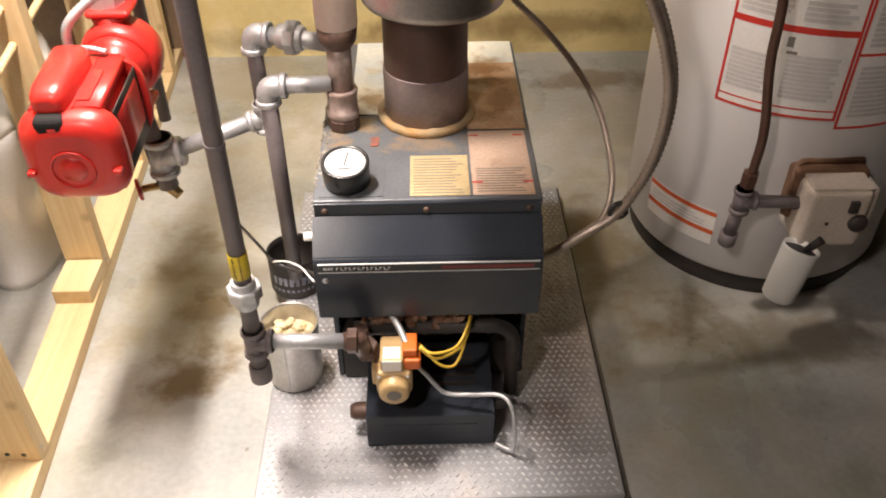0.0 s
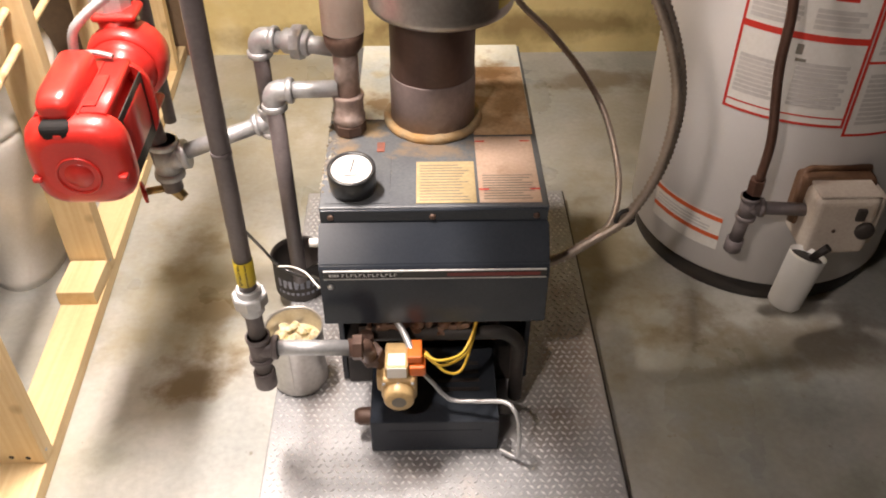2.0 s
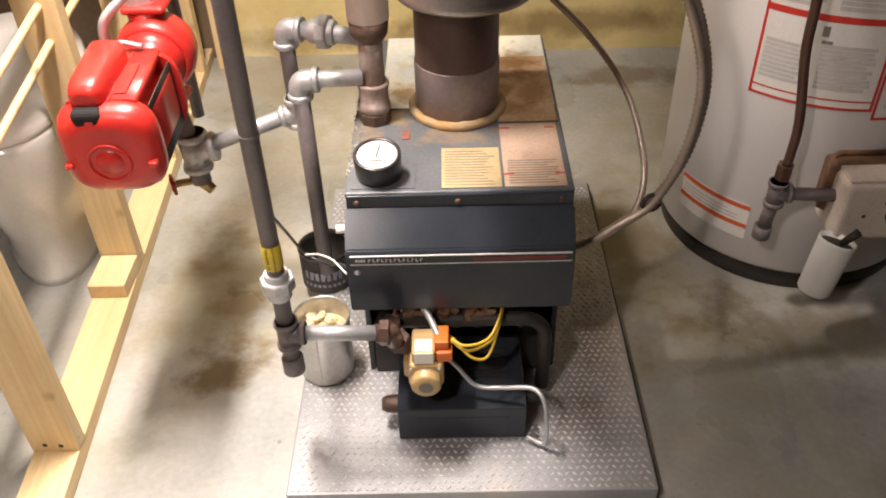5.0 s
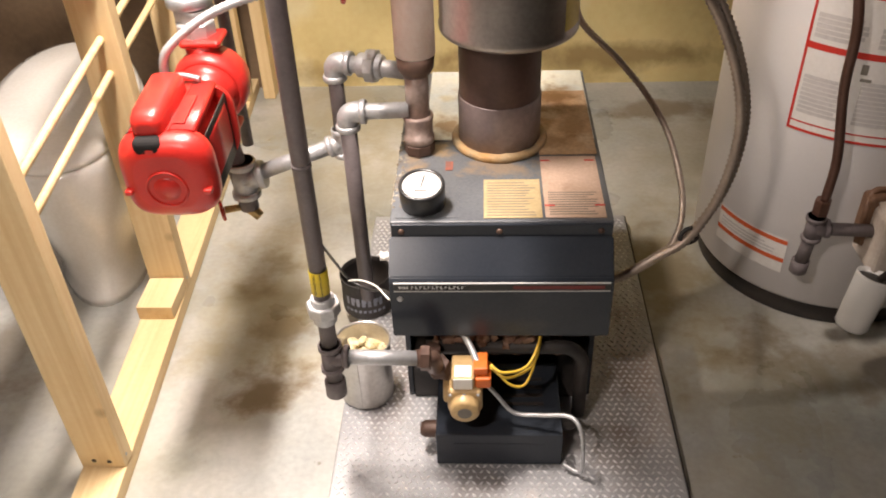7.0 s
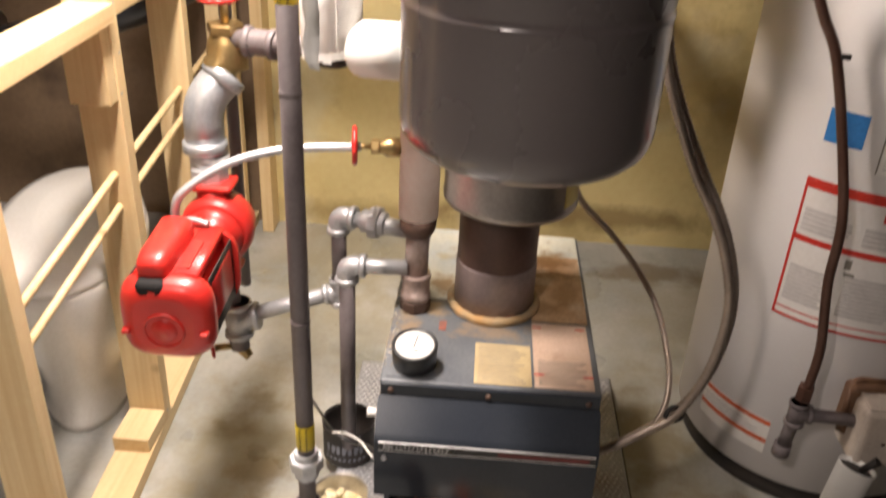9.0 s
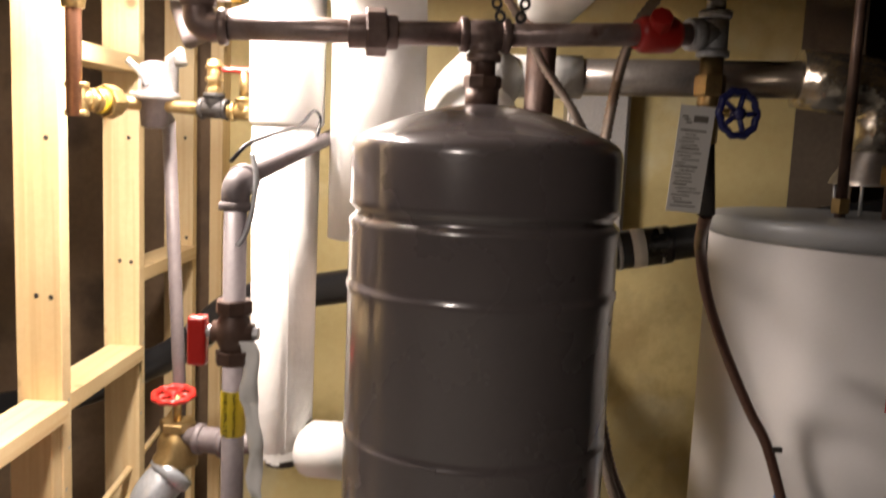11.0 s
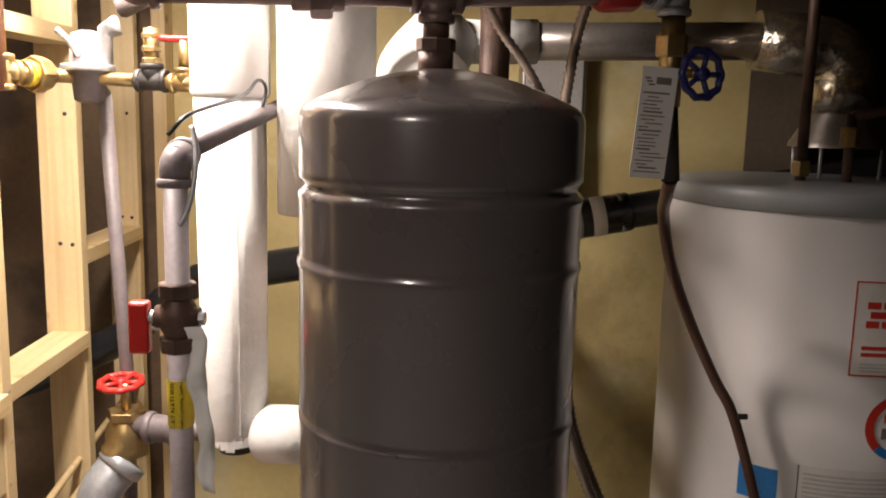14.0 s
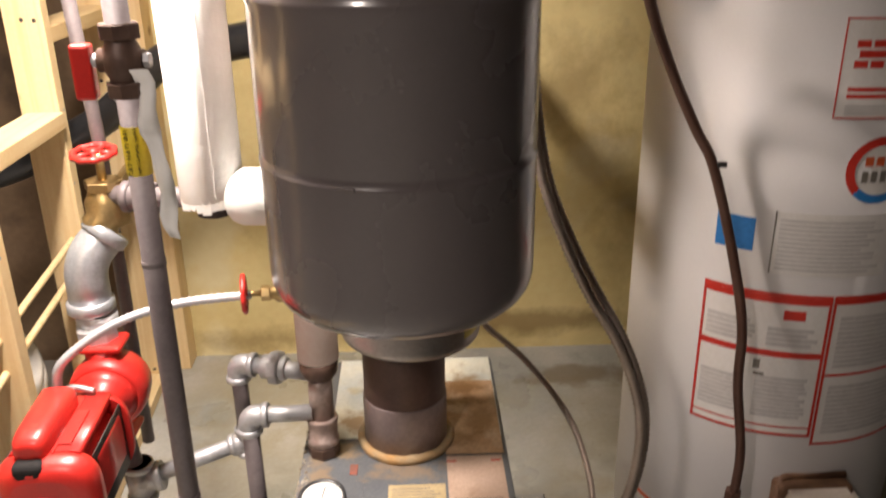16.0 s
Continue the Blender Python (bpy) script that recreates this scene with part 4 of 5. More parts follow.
part("volute", loft(bmesh.new(), [(.300, .062, .062, 1), (.308, .070, .070, 1), (.335, .073, .073, 1), (.372, .068, .068, 1), (.396, .050, .050, 1), (.405, .03, .03, 1)], lean), RED, pump, "round red pump volute")
VX, VY = PX - .006, PY0 + .355
part("flange", boxed(VX - .045, VX + .035, VY - .035, VY + .035, PZ + .089, PZ + .104, .008, seg=3), RED, pump)
part("flange", boxed(VX - .035, VX + .035, VY - .035, VY + .035, PZ - .10, PZ - .085, .008, seg=3), RED, pump)
part("upper_neck", tubed([(VX - .006, VY, PZ + .05), (VX - .01, VY, PZ + .09)], .034, 16), RED, pump)

ZINC = mat("grey_zinc_fitting", (.40, .42, .45), (.50, .52, .54), .38, .55, 12, 140, .12)
pipes = thing("pump_piping", (VX, VY, .34), "grey galvanised piping with brass gate valve round the pump", "pipe")
R1 = .021
E = Vector((-.372, 1.47, .885))
bm = bmesh.new()
nut(bm, (VX - .018, VY + .01, PZ + .115), (0, 0, 1), .038, .03, 8)
tube(bm, [(VX - .02, VY + .01, PZ + .10), (VX - .028, VY + .012, .80), (E.x, E.y, .83)], R1, 18)
part("riser", bm, STEEL, pipes)
bm = bmesh.new()
tube(bm, rounded([E + Vector((-.012, 0, -.080)), E + Vector((-.012, .002, .004)), E + Vector((.034, .034, .056))], .06, 12), .0385, 24)
for p, d in ((E + Vector((-.012, 0, -.084)), Vector((0, 0, 1))), (E + Vector((.026, .026, .048)), Vector((.57, .42, .70)))):
    tube(bm, [p - d * .012, p - d * .009, p + d * .009, p + d * .012], [.040, .044, .044, .040], 24)
part("elbow", bm, ZINC, pipes, "large smooth grey-blue elbow")
part("union_collar", tubed([E + Vector((-.006, 0, -.128)), E + Vector((-.006, 0, -.124)), E + Vector((-.006, 0, -.098)), E + Vector((-.004, 0, -.094))], [.034, .039, .039, .034], 10), STEEL, pipes, "crusty eight-sided union below the elbow")
gvp = Vector((-.337, 1.505, .985))
gv = part("gate_valve", tubed([E + Vector((.02, .018, .035)), gvp + Vector((-.012, -.012, -.03)), gvp + Vector((0, 0, -.025)), gvp + Vector((0, 0, .01)), gvp + Vector((0, 0, .03)), gvp + Vector((0, 0, .045))], [.028, .034, .041, .038, .029, .018], 18), BRASS, pipes, "brass gate valve body")
part("bonnet_nut", nut(bmesh.new(), gvp + Vector((0, 0, .041)), (0, 0, 1), .035, .018), BRASS, gv)
part("stem", tubed([gvp + Vector((0, 0, .045)), gvp + Vector((0, 0, .10))], .008, 12), BRASS, gv)
wheel(gv, gvp + Vector((-.008, 0, .100)), (0, -.12, 1), .036, RED)
bm = bmesh.new()
elbow(bm, (-.262, 1.48, 1.008), (-1, .15, 0), (1, -.35, 0), .020, 1.7)
tube(bm, [(-.33, 1.50, 1.008), (-.262, 1.48, 1.008), (-.06, 1.40, 1.03)], .019, 16)
part("header_nipple", bm, GREYPIPE, pipes)
T = Vector((-.340, VY, .415))
part("drop", tubed([(VX - .002, VY, PZ - .09), (T.x, T.y, .34)], R1, 18), GREYPIPE, pipes)
part("tee", tee(bmesh.new(), T, (0, 0, 1), (1, .1, .2), R1), STEEL, pipes, "galvanised tee under the pump")
E2 = Vector((-.120, 1.45, .677))
J = Vector((-.122, 1.465, .490))
part("cross_run", tubed([T, T + (J - T)], .0165, 18), STEEL, pipes)
part("tee", tee(bmesh.new(), J, (0, 0, 1), T - J, .0155), STEEL, pipes)
part("standpipe", tubed([J, E2], .0155, 18), GREYPIPE, pipes)
part("elbow", elbow(bmesh.new(), E2, (0, 0, -1), (1, -.25, 0), .0165), STEEL, pipes, "galvanised elbow")
part("union", union(bmesh.new(), E2 + Vector((.075, -.02, 0)), (1, -.25, 0), .0165, .05), STEEL, pipes, "galvanised union")
part("boiler_inlet", tubed([E2, E2 + Vector((.16, -.04, -.005))], .0165, 18), STEEL, pipes)
part("drain_cock", tubed([T + Vector((0, 0, -.05)), T + Vector((0, 0, -.075)), T + Vector((.022, -.01, -.092))], [.014, .015, .011], 12), BRASS, pipes, "brass drain cock")
part("drain_stem", tubed([T + Vector((0, 0, -.07)), T + Vector((-.05, -.02, -.068))], .008, 10), BRASS, pipes)
wheel(pipes, T + Vector((-.055, -.022, -.068)), (1, .35, .1), .020, RED)
# electric conduit from the pump to the little red-wheeled stop on the riser
run = spline([(PX - .035, 1.268, .712), (PX - .033, 1.274, .74), (PX - .018, 1.28, .785), (PX + .06, 1.31, .835), (PX + .16, 1.34, .858), (-.06, 1.36, .864)], 22)
part("conduit", tubed(run, [.0088 if k % 2 else .0072 for k in range(len(run))], 12), STEEL, pump, "bright ribbed armoured cable")
part("conduit_connector", nut(bmesh.new(), (PX - .035, 1.268, .722), (0, .1, 1), .014, .018, 8), STEEL, pump, "steel cable connector")

relief = thing("relief_pipe", (-.09, 1.37, .12), "grey relief discharge pipe dropping into a black bucket", "pipe")
E1 = Vector((-.090, 1.365, .613))
part("elbow", elbow(bmesh.new(), E1, (0, 0, -1), (1, -.02, .03), .0165), STEEL, relief, "galvanised elbow")
part("drop", tubed([E1, (-.100, 1.425, .10)], .0165, 18), GREYPIPE, relief)
part("branch", tubed([E1, (.03, 1.362, .618)], .0155, 18), STEEL, relief)

# ---------------------------------------------------------------- supply riser of the boiler
OX, OY = .046, 1.375
riser = thing("supply_riser", (OX, OY, BTOP), "boiler supply riser in pinkish and white pipe insulation", "pipe")
STAINED = mat("rust_stained_galvanised", (.27, .20, .175), (.36, .29, .26), .45, .25, 16, 130, .15, (.15, .075, .05), .58, speck_mix=.3)
part("flange_nut", nut(bmesh.new(), (OX, OY - .012, BTOP + .012), (0, 0, 1), .030, .022, 8), RUST, riser, "rusty hexagonal flange nut")
part("coupling", tubed([(OX, OY - .012, .545), (OX, OY - .011, .550), (OX, OY - .010, .563), (OX, OY - .0095, .565), (OX, OY - .008, .592), (OX, OY - .007, .600), (OX, OY - .007, .606)], [.0255, .029, .030, .0275, .0275, .030, .0285], 20), STAINED, riser, "stained galvanised coupling")
part("pipe_stub", tubed([(OX, OY - .007, .60), (OX, OY, .70)], .0225, 20), STAINED, riser, "rust-stained iron pipe stub")
part("rust_collar", tubed([(OX, OY, .684), (OX, OY, .690), (OX, OY, .700), (OX, OY, .728)], [.0235, .028, .034, .0365], 20), RUST, riser, "dark rusty reducing collar")
part("lower_insulation", tubed([(OX, OY, .727), (OX, OY, 1.05), (OX - .003, OY + .01, 1.418)], .0375, 28), PINKWRAP, riser, "pinkish tubular insulation")
part("stub_insulation", tubed([(OX - .02, OY + .01, 1.034), (-.062, 1.402, 1.031), (-.068, 1.404, 1.031), (-.072, 1.406, 1.031)], [.050, .050, .047, .042], 24), WRAP, riser, "white stub of insulation")
part("upper_insulation", tubed(rounded([(.034, 1.42, 1.413), (.034, 1.42, 1.83), (.022, 1.20, 1.955), (-.03, .60, 2.045), (-.12, -.6, 2.06), (-.3, -5.0, 2.07)], .13), .0805, 36), WRAP, riser, "thick white canvas-wrapped insulation")
FIBRE = mat("yellow_fibreglass", (.55, .38, .05), (.40, .24, .04), .9, 0, 30, 160, .6)
GAPBROWN = mat("dark_brown_fibre", (.10, .055, .02), (.16, .09, .03), .9, 0, 30, 160, .5)
part("insulation_gap", tubed([(.0262, 1.272, 1.906), (.0235, 1.226, 1.934)], .0822, 36), FIBRE, riser, "yellow fibreglass showing at the joint")
# dark brown band between the yellow fibre and the front sleeve
part("brown_gap", tubed([(.0240, 1.232, 1.931), (.0220, 1.196, 1.952)], .0826, 36), GAPBROWN, riser, "dark brown gap between two wraps")
part("front_sleeve", tubed(rounded([(.0215, 1.198, 1.953), (-.03, .60, 2.045), (-.12, -.6, 2.06), (-.3, -5.0, 2.07)], .13), .0840, 36), WRAP, riser, "white canvas sleeve in front of the joint")
part("lap_line", tubed([(.0325, 1.352, 1.867), (.0323, 1.348, 1.870)], .0812, 36), FIBRE, riser, "thin yellowed lap line")
rw = thing("stop_valve", (-.05, 1.36, .864), "small brass stop valve with red handwheel", "valve")
part("body", tubed([(.01, 1.375, .862), (-.015, 1.37, .863), (-.022, 1.368, .863), (-.04, 1.364, .864)], [.017, .019, .012, .012], 12), BRASS, rw)
part("packing_nut", nut(bmesh.new(), (-.035, 1.365, .864), (1, .1, 0), .014, .016), BRASS, rw)
part("stem", tubed([(-.04, 1.364, .864), (-.078, 1.358, .866)], .005, 10), BRASS, rw)
wheel(rw, (-.072, 1.359, .866), (1, .15, 0), .030, RED)

drop = thing("insulated_drop_pipe", (-.123, 1.42, 1.02), "white canvas-wrapped heating pipe dropping from the header", "pipe")
part("wrap", tubed([(-.120, 1.42, 1.026), (-.121, 1.42, 1.03), (-.123, 1.42, 1.605)], [.052, .0545, .0585], 32), WRAP, drop)
part("upper_sleeve", tubed([(-.122, 1.42, 1.600), (-.122, 1.42, 1.606), (-.123, 1.42, 1.90)], [.061, .064, .064], 32), WRAP, drop, "white sleeve overlapping the lower wrap")
bm = bmesh.new()
for k in range(30):
    z = 1.04 + k * .0187
    box(bm, -.0008, .0008, -.0006, .0006, 0, .0183, turn=pose(-.123 + .0575 * math.sin(.35 + .01 * math.sin(k)), 1.42 - .0575 * math.cos(.35), z, 0, random.uniform(-3, 3), 20))
part("lap_seam", bm, WRAP, drop, "raised lap seam down the wrap")
bm = bmesh.new()
for k in range(26):
    a = k * math.tau / 26
    box(bm, -.0075, .0075, -.0010, .0010, -.012 - random.uniform(0, .010), .004, turn=pose(-.120 + .0528 * math.sin(a), 1.42 - .0528 * math.cos(a), 1.030, 0, random.uniform(-12, 12), math.degrees(a)))
part("torn_edge", bm, WRAP, drop, "ragged torn lower edge")
part("bare_end", tubed([(-.120, 1.42, 1.035), (-.120, 1.42, .995)], .030, 18), BLACK, drop)
header = thing("black_header_pipe", (-.6, 1.335, 1.87), "large black steel header pipe under the joists", "pipe")
part("pipe", tubed([(-4.2, 1.335, 1.812), (-.050, 1.335, 1.883)], .0355, 28), BLACK, header)
white = thing("white_branch_pipe", (-.6, 1.7, 1.87), "white insulated branch pipe with yellow fibreglass end", "pipe")
part("wrap", tubed([(-4.2, 1.75, 1.86), (-.275, 1.66, 1.872)], .033, 24), WRAP, white)
part("fibre_end", tubed([(-.282, 1.66, 1.872), (-.268, 1.66, 1.872)], .0345, 24), FIBRE, white)
ret = thing("insulated_return_pipe", (.35, 1.2, 1.86), "white canvas-wrapped pipe running under the joists", "pipe")
part("wrap", tubed([(.328, 1.50, 1.857), (.366, .93, 1.884)], .0635, 32), WRAP, ret)
part("wrap", tubed([(.365, .945, 1.8835), (.41, .2, 1.92), (.72, -5.0, 2.0)], .0665, 32), WRAP, ret)
bm = bmesh.new()
prev = None
for k in range(10):
    a = math.radians(150 + k * 16)
    r = .0685 + .010 * math.sin(k * .35) ** 2
    c = Vector((.3655, .938, 1.8838))
    u, v = Vector((1, .06, 0)).normalized(), Vector((0, .05, 1)).normalized()
    w = .018 + .012 * math.sin(k * .9) ** 2
    row = [bm.verts.new(c + (u * math.cos(a) + v * math.sin(a)) * (r - .006 * q) + Vector((-.07, 1, -.04)) * w * q) for q in (0, .5, 1)]
    if prev:
        for q in range(2):
            f = bm.faces.new((prev[q], prev[q + 1], row[q + 1], row[q]))
            f.smooth = True
    prev = row
ob = part("loose_flap", bm, WRAP, ret, "loose torn flap of canvas at the joint")
ob.modifiers.new("thick", "SOLIDIFY").thickness = .0015
part("elbow", elbow(bmesh.new(), (.322, 1.565, 1.855), (.1, -1, 0), (.0, .1, -1), .030), RUST, ret, "rusty iron elbow")
part("drop", tubed([(.322, 1.565, 1.85), (.322, 1.58, 1.30), (.318, 2.72, 1.28)], .028, 18), RUST, ret)
# ---------------------------------------------------------------- water heater
WX, WY, WR = 1.030, 1.730, .308
heater = thing("water_heater", (WX, WY, 0), "white enamelled gas water heater with red-framed notices", "water heater")
part("base_ring", lathed([(0, .0), (.290, .0), (.294, .006), (.294, .062), (.285, .066)], 72, pose(WX, WY, 0)), BLACK, heater, "dark base ring")
part("jacket", lathed([(.296, .050), (.302, .054), (WR, .064), (WR, 1.425), (.30, 1.427)], 96, pose(WX, WY, 0)), HEATER, heater)
part("top_cap", lathed([(WR + .001, 1.420), (WR + .004, 1.421), (WR + .004, 1.454), (WR - .002, 1.461), (.27, 1.463), (0, 1.468)], 96, pose(WX, WY, 0)), HEATERTOP, heater, "grey steel top cap")
PAPER = mat("white_notice_paper", (.74, .71, .68), (.70, .67, .63), .5, 0, 6, 120, .02)
GREYPRINT = mat("pale_grey_print", (.50, .475, .46), (.56, .53, .51), .6, 0, 30, 140, 0)
REDFRAME = mat("notice_red", (.58, .035, .02), (.52, .03, .02), .5, 0, 8, 120, 0)
BLUEPRINT = mat("sky_blue_sticker", (.03, .22, .55), (.03, .18, .48), .4, 0, 8, 120, 0)
ORANGEPRINT = mat("orange_stripe", (.62, .11, .03), (.56, .10, .03), .5, 0, 8, 120, 0)


def turned(a):
    """The angle round the jacket at which a notice drawn at a sits."""
    return 270.9 + .93 * (a - 270)


def raised(z):
    return 1.45 + .949 * (z - 1.45)


def sheet(bm, lift, a0, a1, z0, z1, steps=12):
    return patch(bm, WX, WY, WR + lift, turned(a0), turned(a1), raised(z0), raised(z1), steps)


def on_heater(name, a0, a1, z0, z1, lift, material, parent, label=""):
    return part(name, sheet(bmesh.new(), lift, a0, a1, z0, z1, max(2, int(abs(a1 - a0) / 3))), material, parent, label)


def frame_on(parent, a0, a1, z0, z1, t, name="red_border"):
    bm = bmesh.new()
    da = math.degrees(t / WR)
    n = max(2, int((a1 - a0) / 3))
    sheet(bm, .0016, a0, a1, z0, z0 + t, n)
    sheet(bm, .0016, a0, a1, z1 - t, z1, n)
    sheet(bm, .0018, a0, a0 + da, z0, z1, 2)
    sheet(bm, .0018, a1 - da, a1, z0, z1, 2)
    return part(name, bm, REDFRAME, parent)


def print_on(parent, a0, a1, z0, z1, rows, material, fill=.62):
    """Unreadable lines of print as bars."""
    bm = bmesh.new()
    h = (z1 - z0) / rows
    for k in range(rows):
        end = a1 - (a1 - a0) * random.uniform(0, .22)
        sheet(bm, .0017, a0, end, z0 + k * h, z0 + k * h + h * fill, 6)
    block = part("fine_print", bm, material, parent)
    tagged(block, kind="stuff")
    return block


note = on_heater("safety_notice", 218, 266, .432, .764, .001, PAPER, heater, "white safety notice with red borders")
frame_on(note, 218, 266, .432, .764, .006)
on_heater("red_rule", 218.5, 265.5, .620, .634, .0016, REDFRAME, note)
on_heater("red_rule", 219, 265.5, .742, .758, .0020, REDFRAME, note)
on_heater("red_rule", 218.5, 265, .452, .4555, .0016, REDFRAME, note)
print_on(note, 220.5, 238, .475, .565, 9, GREYPRINT, .8)
print_on(note, 242, 263, .475, .575, 10, GREYPRINT, .8)
print_on(note, 220.5, 240, .645, .700, 5, GREYPRINT, .8)
print_on(note, 244, 263, .645, .69, 4, GREYPRINT, .8)
on_heater("red_symbol", 249, 257, .706, .728, .0017, REDFRAME, note)
on_heater("pictogram", 240.5, 243, .588, .610, .0017, PRINT, note)
on_heater("pictogram", 241, 245, .573, .580, .0018, PRINT, note)
note = on_heater("safety_notice", 266.5, 312, .412, .764, .001, PAPER, heater, "white safety notice with red borders")
frame_on(note, 266.5, 312, .412, .764, .006)
on_heater("red_rule", 267, 311, .580, .586, .0016, REDFRAME, note)
on_heater("red_rule", 267, 311, .745, .758, .0019, REDFRAME, note)
print_on(note, 270, 308, .44, .56, 11, GREYPRINT, .75)
print_on(note, 270, 308, .60, .72, 11, GREYPRINT, .75)
part("blue_sticker", sheet(bmesh.new(), .001, 220, 234.5, .846, .915, 6), BLUEPRINT, heater, "small square blue sticker")
note = on_heater("energy_notice", 241, 284, .805, .935, .001, PAPER, heater, "greyish rating notice")
print_on(note, 243, 281, .815, .925, 12, GREYPRINT, .55)
on_heater("dark_edge", 241, 241.6, .805, .935, .0016, PRINT, note)
note = on_heater("logo_notice", 254.5, 300, 1.122, 1.303, .001, PAPER, heater, "white maker notice in a red frame")
frame_on(note, 254.5, 300, 1.122, 1.303, .003)
print_on(note, 258, 290, 1.16, 1.185, 2, REDFRAME, .6)
print_on(note, 258, 290, 1.13, 1.15, 3, GREYPRINT, .6)
bm = bmesh.new()
for k in range(9):
    a = 258 + (k % 3) * 5 + random.uniform(0, 2)
    sheet(bm, .0017, a, a + 4.5, 1.215 + (k // 3) * .018, 1.228 + (k // 3) * .018, 2)
part("emblem", bm, REDFRAME, note)


def disc_on(a, z, r0, r1, k0, k1, lift, material, parent, name):
    """A ring sector lying on the heater."""
    bm = bmesh.new()
    prev = None
    for k in range(k0, k1 + 1):
        t = k * math.tau / 48
        row = []
        for r in (r0, r1):
            b = math.radians(turned(a)) + r * math.cos(t) / WR
            row.append(bm.verts.new((WX + (WR + lift) * math.cos(b), WY + (WR + lift) * math.sin(b), raised(z) + r * math.sin(t))))
        if prev:
            bm.faces.new((prev[0], prev[1], row[1], row[0]))
        prev = row
    return part(name, bm, material, parent)


rnd = disc_on(274.5, 1.023, .0005, .062, 0, 48, .001, PAPER, heater, "round_sticker")
tagged(rnd, "round red and blue sticker")
disc_on(274.5, 1.023, .046, .062, 0, 24, .0016, REDFRAME, rnd, "red_arc")
disc_on(274.5, 1.023, .046, .062, 18, 30, .0018, REDFRAME, rnd, "red_arc")
disc_on(274.5, 1.023, .046, .062, 30, 48, .0016, BLUEPRINT, rnd, "blue_arc")
bm = bmesh.new()
for k in range(4):
    sheet(bm, .0017, 268 + k * 3.4, 270.2 + k * 3.4, 1.0, 1.022, 2)
part("sticker_print", bm, PRINT, rnd)
bm = bmesh.new()
for k in range(3):
    sheet(bm, .0017, 268.5 + k * 4, 271.5 + k * 4, 1.032, 1.05, 2)
part("flame_marks", bm, ORANGEPRINT, rnd)
note = on_heater("base_notice", 193, 231, .052, .150, .001, PAPER, heater, "white notice with two orange stripes")
on_heater("orange_stripe", 193, 231, .134, .146, .0016, ORANGEPRINT, note)
on_heater("orange_stripe", 193, 231, .082, .094, .0016, ORANGEPRINT, note)
print_on(note, 195, 228, .100, .128, 3, GREYPRINT, .5)

# gas control, burner door and pot at the foot of the heater
CTRL = mat("cream_enamel_control", (.62, .54, .46), (.55, .47, .40), .45, 0, 10, 140, .06, (.40, .28, .18), .64)
FOOT = Matrix.Translation((.19, -.02, 1.4)) @ Matrix.Scale(.95, 4) @ Matrix.Translation((-.19, .02, -1.4))      # seats the control fittings on the jacket


def foot(x, y, z):
    return FOOT @ Vector((x, y, z))


RUSTPAINT = mat("rusty_edge_paint", (.12, .06, .035), (.20, .11, .06), .6, .1, 20, 130, .2)
ctl = part("gas_control", boxed(1.008, 1.150, 1.400, 1.56, .168, .322, .016, turn=FOOT, seg=4), CTRL, heater, "cream gas control box")
part("control_cheek", boxed(1.140, 1.172, 1.420, 1.56, .178, .312, .012, turn=FOOT, seg=3), CTRL, ctl)
part("control_lid", boxed(1.014, 1.144, 1.405, 1.54, .320, .327, .003, turn=FOOT), CTRL, ctl)
part("reset_button", boxed(1.098, 1.118, 1.392, 1.402, .268, .298, .003, turn=FOOT), BLACK, ctl, "black reset button")
part("control_dial", lathed([(0, .012), (.018, .012), (.021, .008), (.021, 0)], 20, FOOT @ pose(1.128, 1.401, .240, 90)), BLACK, ctl)
part("mounting_screw", lathed([(0, .004), (.004, .003), (.005, 0)], 10, FOOT @ pose(1.062, 1.401, .238, 90)), RUST, ctl)
part("bracket", tubed(rounded([foot(.998, 1.47, .215), foot(.996, 1.47, .300), foot(1.012, 1.50, .334), foot(1.155, 1.50, .334)], .02), .0075, 10), RUSTPAINT, ctl, "rust-brown bent bracket behind the control")
part("stain_plate", boxed(.998, 1.160, 1.46, 1.56, .205, .330, .010, turn=FOOT), RUSTPAINT, ctl)
pot = part("drip_pot", lathed([(0, -.078), (.030, -.078), (.036, -.070), (.040, .050), (.0405, .056), (.038, .056), (.035, -.066), (0, -.068)], 28, FOOT @ pose(.995, 1.36, .146, -10, 14)), WHITEPLASTIC, heater, "white plastic drip pot")
# a black disc below the rim paints the pot's shaded inside
part("pot_shade", lathed([(0, .045), (.0375, .045)], 24, FOOT @ pose(.995, 1.36, .146, -10, 14)), BLACK, pot, "black disc for the shade inside the pot")
part("igniter_knob", tubed([foot(1.012, 1.36, .196), foot(1.036, 1.352, .232)], [.007, .009], 12), BLACK, pot)
gl = thing("heater_gas_line", (.88, 1.45, .146), "brown copper gas tube running down the water heater", "pipe")
COPPERDARK = mat("brown_copper_tube", (.105, .05, .035), (.14, .075, .055), .42, .4, 14, 140, .1)
part("tube", tubed(spline([(.530, 1.15, 1.50), (.538, 1.19, 1.475), (.575, 1.32, 1.43), (.610, 1.375, 1.34), (.671, 1.430, 1.224), (.723, 1.440, 1.125), (.760, 1.437, 1.058), (.803, 1.425, .919), foot(.861, 1.455, .738), foot(.868, 1.450, .60), foot(.888, 1.44, .45), foot(.888, 1.44, .345)]), .0095, 14), COPPERDARK, gl)
